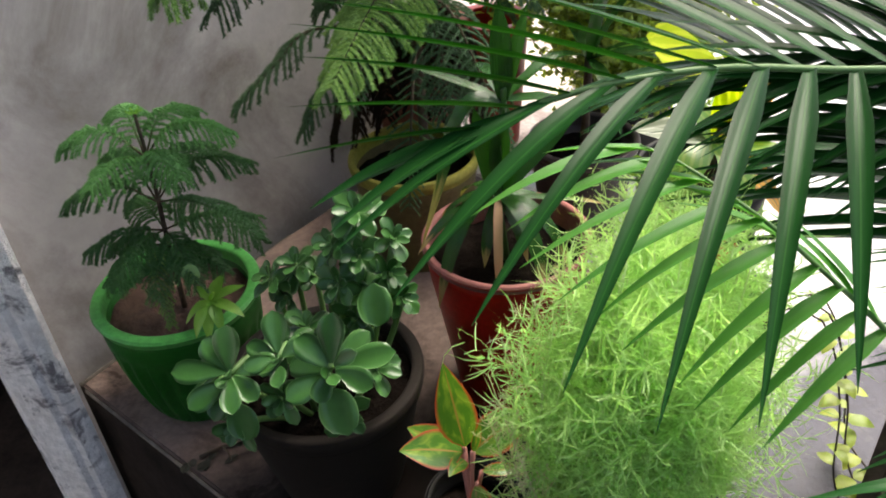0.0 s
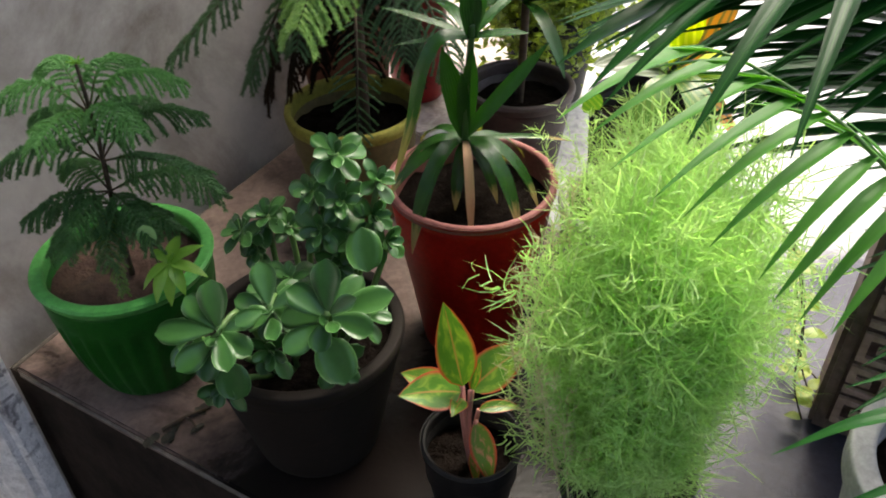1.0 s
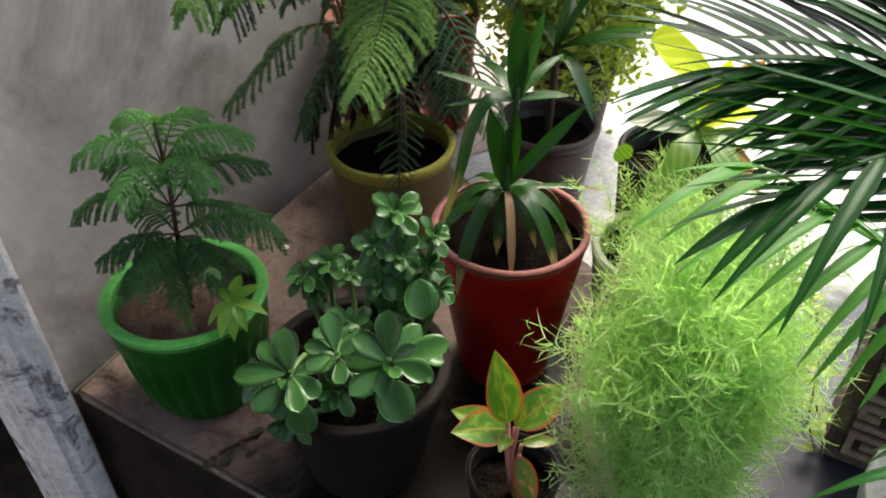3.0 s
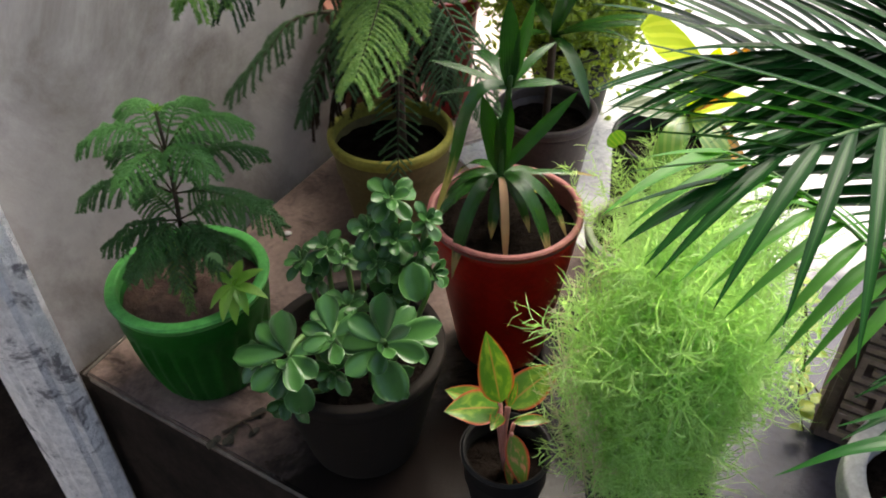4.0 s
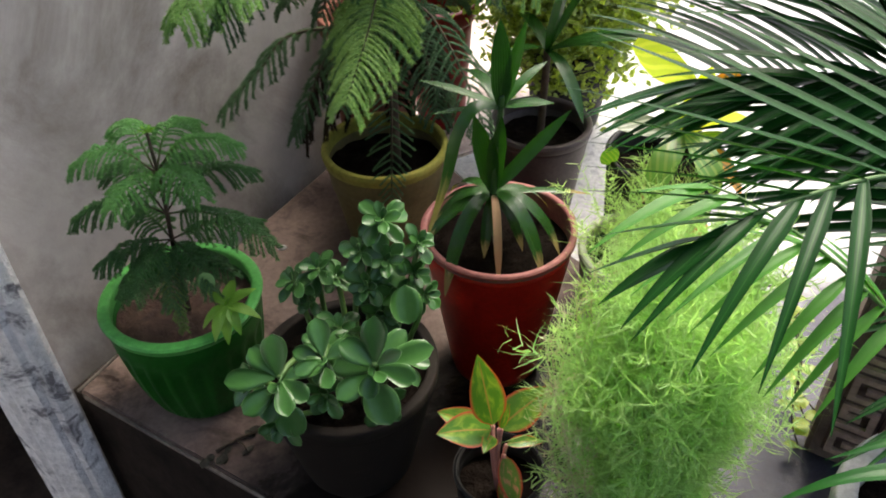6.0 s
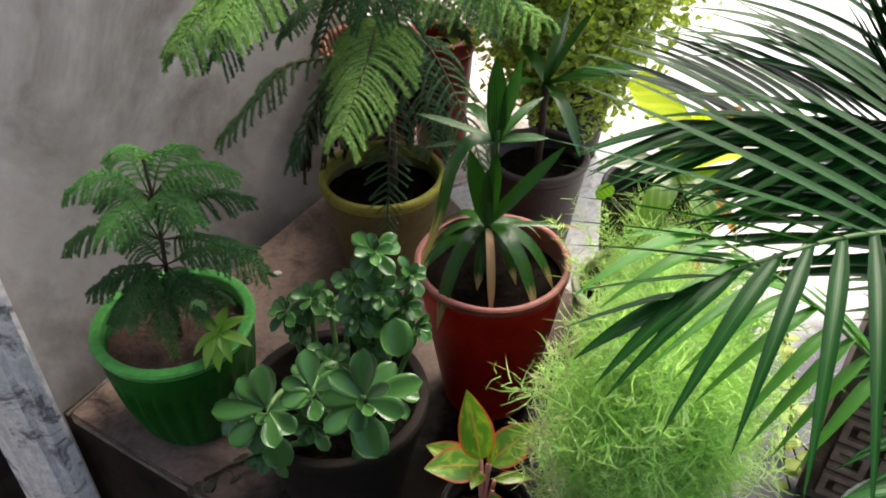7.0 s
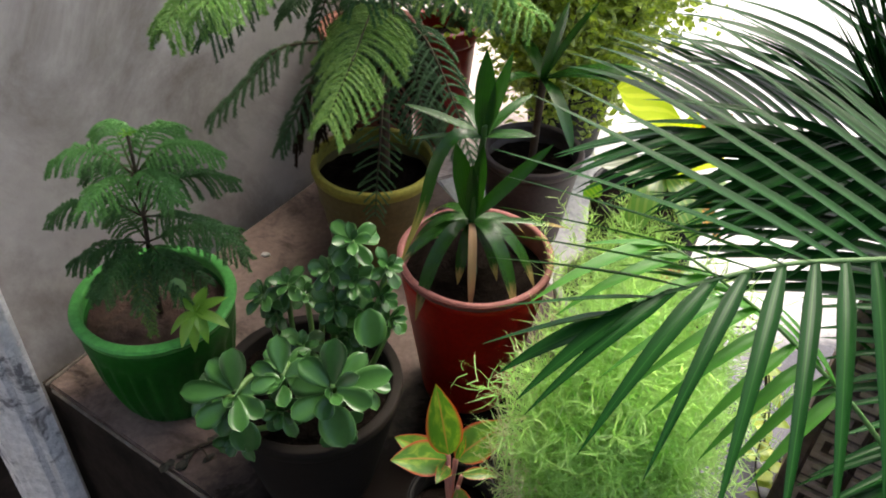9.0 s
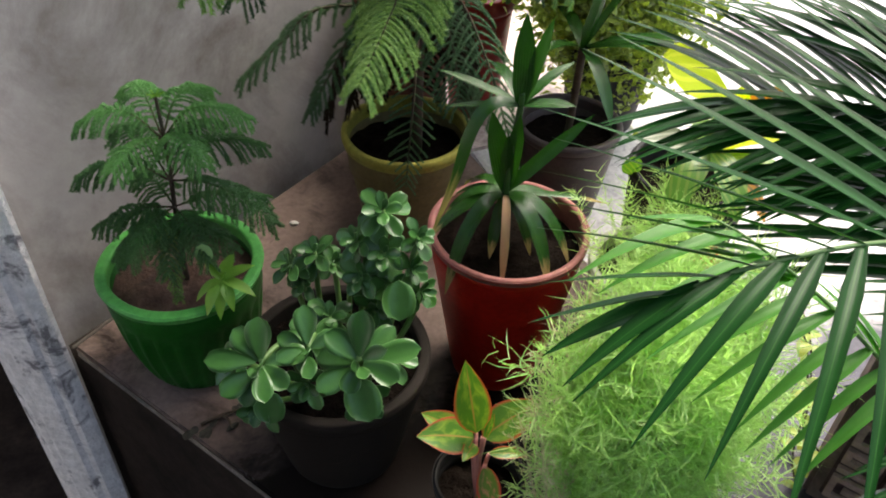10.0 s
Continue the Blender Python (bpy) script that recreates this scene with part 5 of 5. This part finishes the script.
def croton_pot():
    c = Vector((0.458, 1.285, SLAB))
    root = thing("potted_croton", "croton with yellow, orange and silvery veined leaves in a black pot", "potted plant", "potted plants", c)
    pot_parts(root, 0.113, 0.085, 0.40, 0.006, M_BLACK, M_BLACK, 0.012, 0.003, 0.05, M_SOIL, 81)
    stem = Vector((-0.010, -0.085, 0.500))
    part("stem", tube("stem", spline([(0, 0, 0.34), (0.0, -0.05, 0.42), stem], 6), [0.007] * 7, M_BARK), root)
    base = Vector((0.008, -0.080, 0.578))
    part("leaf", blade("leaf", bend(base, (-0.76, -0.26, 0.60), 0.185, 0.05, 12), 0.082, M_CROTON, "obovate", 0.18, (0.35, -0.55, 0.75), 0.05, 77), root, "large bright yellow veined leaf")
    part("stem", tube("stem", spline([stem, base.lerp(stem, 0.4) + Vector((0.006, 0, 0)), base], 5), [0.005] * 6, M_BARK, 6), root)
    spec = (((0.50, 0.0, 0.75), 0.145, 0.052, 0.1, M_CROTON_O, (-0.2, -0.8, 0.6), "croton"), ((0.12, -0.1, 0.9), 0.14, 0.045, 0.1, M_CROTON, (0, -0.8, 0.5), "croton"),
            ((-0.95, 0.0, 0.55), 0.135, 0.048, 0.35, M_CROTON_S, (0.0, -0.35, 0.95), "croton"), ((0.85, -0.2, 0.35), 0.15, 0.045, 0.6, M_CROTON_G, None, "croton"), ((0.15, -0.75, 0.2), 0.15, 0.050, 0.9, M_CROTON_G, None, "croton"),
            ((-0.45, -0.6, 0.15), 0.15, 0.050, 0.9, M_CROTON_G, None, "croton"), ((0.6, -0.6, 0.1), 0.15, 0.045, 0.9, M_CROTON_O, None, "croton"), ((-0.55, -0.35, -0.45), 0.13, 0.030, 0.5, M_DRY, None, "croton"), ((0.3, 0.7, 0.4), 0.15, 0.05, 0.5, M_CROTON_G, None, "croton"),
            ((0.85, 0.3, 0.3), 0.14, 0.05, 0.4, M_CROTON, None, "croton"), ((-0.25, 0.3, 0.6), 0.10, 0.04, 0.3, M_CROTON_G, None, "croton"))
    for i, (d, ln, w, droop, mat, face, shape) in enumerate(spec):
        part("leaf", blade("leaf", bend(stem - UP * 0.008 * (i % 4), d, ln, droop, 12), w, mat, shape, 0.18, face, 0.06, i), root)
    part("leaf", blade("leaf", bend((-0.115, -0.02, 0.39), (-0.05, -0.2, 1), 0.050, 0.1, 6), 0.036, M_CROTON_G, "round", 0.12, (0, -0.8, 0.5)), root, "round olive-green leaf")


def trailing_pot():
    c = Vector((0.448, 0.990, SLAB))
    root = thing("potted_creeper", "brown clay pot with dark and rust-orange leaves and a trailing vine", "potted plant", "potted plants", c)
    pot_parts(root, 0.078, 0.056, 0.325, 0.008, M_CLAY, M_CLAY, 0.022, 0.004, 0.03, M_SOIL, 86, rim_label="paler worn pot rim")
    top = Vector((0.0, 0.02, 0.36))
    part("stem", tube("stem", spline([(0, 0, 0.29), (0.0, 0.012, 0.33), top], 5), [0.004] * 6, M_BARK, 6), root)
    for i in range(13):
        a = 2.4 * i
        d = Vector((math.cos(a), math.sin(a), 0.5 + 0.08 * (i % 5)))
        part("leaf", blade("leaf", bend(top - UP * 0.004 * i, d, 0.075 + 0.012 * (i % 4), 0.5, 8), 0.028, M_CROTON_O if i in (2, 7) else M_STRAP_UP, "ovate", 0.2, None, 0.05, i), root)
    dry = Vector((0.0, 0.06, 0.385))
    for i in range(4):
        part("leaf", blade("leaf", bend(dry, (math.cos(1.3 * i), math.sin(1.3 * i) - 0.4, 0.3), 0.045, 0.8, 7), 0.026, M_RUST, "ovate", 0.35, None, 0.15, 30 + i), root, "curled rust-brown leaf")
    rnd = random.Random(12)
    for k, keys in enumerate((((0.0, -0.02, 0.30), (0.10, -0.06, 0.37), (0.150, -0.09, 0.24), (0.167, -0.105, 0.10), (0.192, -0.12, 0.025)),
                              ((0.02, 0.0, 0.30), (0.125, -0.02, 0.35), (0.185, -0.04, 0.20), (0.202, -0.055, 0.09), (0.227, -0.095, 0.02)),
                              ((0.03, 0.01, 0.30), (0.14, 0.03, 0.33), (0.21, 0.025, 0.17), (0.227, 0.005, 0.06), (0.262, -0.035, 0.015)))):
        run = spline(keys, 18)
        vine = part("vine", tube("vine", run, [0.0016] * 19, M_BARK, 5), root, "thin dark trailing vine")
        for i in range(6, 19):
            if rnd.random() < 0.75:
                a = rnd.uniform(0, 6.28)
                ln = rnd.uniform(0.026, 0.042)
                part("leaf", blade("leaf", bend(run[i], (math.cos(a), math.sin(a), 0.4), ln, 0.6, 6), ln * 0.62, M_VINE, "ovate", 0.2, None, 0.08, i), vine)


def shrub(c, height, radius, leaves, seed, label, mat, leaf_len):
    root = thing("potted_shrub", label, "potted plant", "potted plants", c)
    pot_parts(root, 0.13, 0.095, 0.25, 0.012, M_BLACK, M_BLACK, 0.016, 0.004, 0.04, M_SOIL, seed)
    rng = np.random.default_rng(seed)
    chunks, twigs = [], []
    for i in range(28):
        a = rng.random() * 6.283
        out = Vector((math.cos(a), math.sin(a), 0)) * radius * math.sqrt(rng.random())
        keys = [Vector((0, 0, 0.18)), out * 0.35 + UP * (0.22 + 0.2 * height), out * 0.8 + UP * (0.22 + 0.6 * height), out + UP * (0.22 + height * (0.75 + 0.3 * rng.random()))]
        twigs.append(keys)
        part("stem", tube("stem", spline(keys, 8), [0.005 - 0.0004 * k for k in range(9)], M_BARK, 6), root)
    for i in range(leaves):
        keys = twigs[int(rng.integers(len(twigs)))]
        f = 0.12 + 0.88 * rng.random()
        p = spline(keys, 12)[int(f * 12)] + Vector(rng.normal(size=3)) * radius * 0.15
        d = Vector((rng.normal(), rng.normal(), rng.normal() * 0.6))
        d.normalize()
        side = d.cross(Vector(rng.normal(size=3))).normalized()
        up = side.cross(d)
        ln, w = leaf_len * (0.55 + 0.6 * rng.random()), leaf_len * (0.19 + 0.07 * rng.random())
        b, m, q, t = p, p + d * ln * 0.35, p + d * ln * 0.7 - up * ln * 0.05, p + d * ln - up * ln * 0.18
        l1, r1, l2, r2 = m - side * w + up * w * 0.35, m + side * w + up * w * 0.35, q - side * w * 0.75 + up * w * 0.2, q + side * w * 0.75 + up * w * 0.2
        chunks.append(np.array([b, m, l1, l1, m, q, l1, q, l2, l2, q, t, b, r1, m, m, r1, q, r1, r2, q, q, r2, t], dtype=float))
    me = triangles("foliage", chunks, mat)
    tagged(part("foliage", me, root), "small variegated yellow-green leaves", kind="stuff")


def back_pot(name, label, c, radius, height, mat, seed):
    root = thing(name, label, "flower pot", "flower pots at the back", c)
    pot_parts(root, radius, radius * 0.68, height, 0.014, mat, mat, 0.04, 0.008, 0.05, M_SOIL, seed)
    return root


# ---------------------------------------------------------------- small things on the slab
def litter():
    rnd = random.Random(9)
    stick_at = Vector((-0.419, 0.966, SLAB + 0.004))
    tw = thing("twig", "dark broken twig lying on the wet slab", "twig", "", stick_at)
    part("branchlet", tube("branchlet", [(0, 0, 0), (0.035, 0.022, 0.003), (0.075, 0.040, 0.004)], [0.0035, 0.003, 0.002], M_BARK, 6), tw)
    part("branchlet", tube("branchlet", [(0.035, 0.022, 0.003), (0.050, 0.010, 0.004), (0.060, -0.006, 0.002)], [0.0025, 0.002, 0.0012], M_BARK, 6), tw)
    for k in range(9):
        p = stick_at + Vector((rnd.uniform(-0.02, 0.13), rnd.uniform(-0.05, 0.05), -0.002))
        a = rnd.uniform(0, 6.28)
        ob = part("fallen_leaf", blade("fallen_leaf", bend((0, 0, 0), (math.cos(a), math.sin(a), 0.05), rnd.uniform(0.016, 0.032), 0.05, 6), rnd.uniform(0.012, 0.02), M_LITTER, "round", 0.25, None, 0.1, k))
        ob.location = p
        tagged(ob, "curled grey fallen leaf on the damp slab", "fallen leaf", "fallen leaves on the slab")
    bm = bmesh.new()
    bmesh.ops.create_icosphere(bm, subdivisions=2, radius=0.009, matrix=Matrix.Diagonal((1.3, 0.9, 0.6, 1)))
    ob = part("pebble", from_bm(bm, "pebble", M_PEBBLE, True))
    ob.location = (-0.345, 1.554, SLAB + 0.004)
    tagged(ob, "small white pebble on the brown slab", "pebble")


green_pot_pine()
dark_bowl_succulent()
small_black_pot()
red_pot_plant()
yellow_pot_pine()
feathery_bush()
palm()
grey_back_pot()
pale_pot()
croton_pot()
trailing_pot()
shrub(Vector((0.44, 2.08, SLAB)), 0.66, 0.42, 26000, 91, "bushy shrub with small variegated yellow-green leaves in a black pot", M_SHRUB, 0.031)
back_pot("flower_pot", "tall brown terracotta flower pot standing behind the yellow-rimmed pot", Vector((-0.100, 1.925, SLAB)), 0.130, 0.43, M_TERRA, 95)
back_pot("flower_pot", "dark red plastic flower pot behind the pine", Vector((0.080, 2.12, SLAB)), 0.100, 0.36, M_RED_OLD, 96)
litter()
build_tiles()
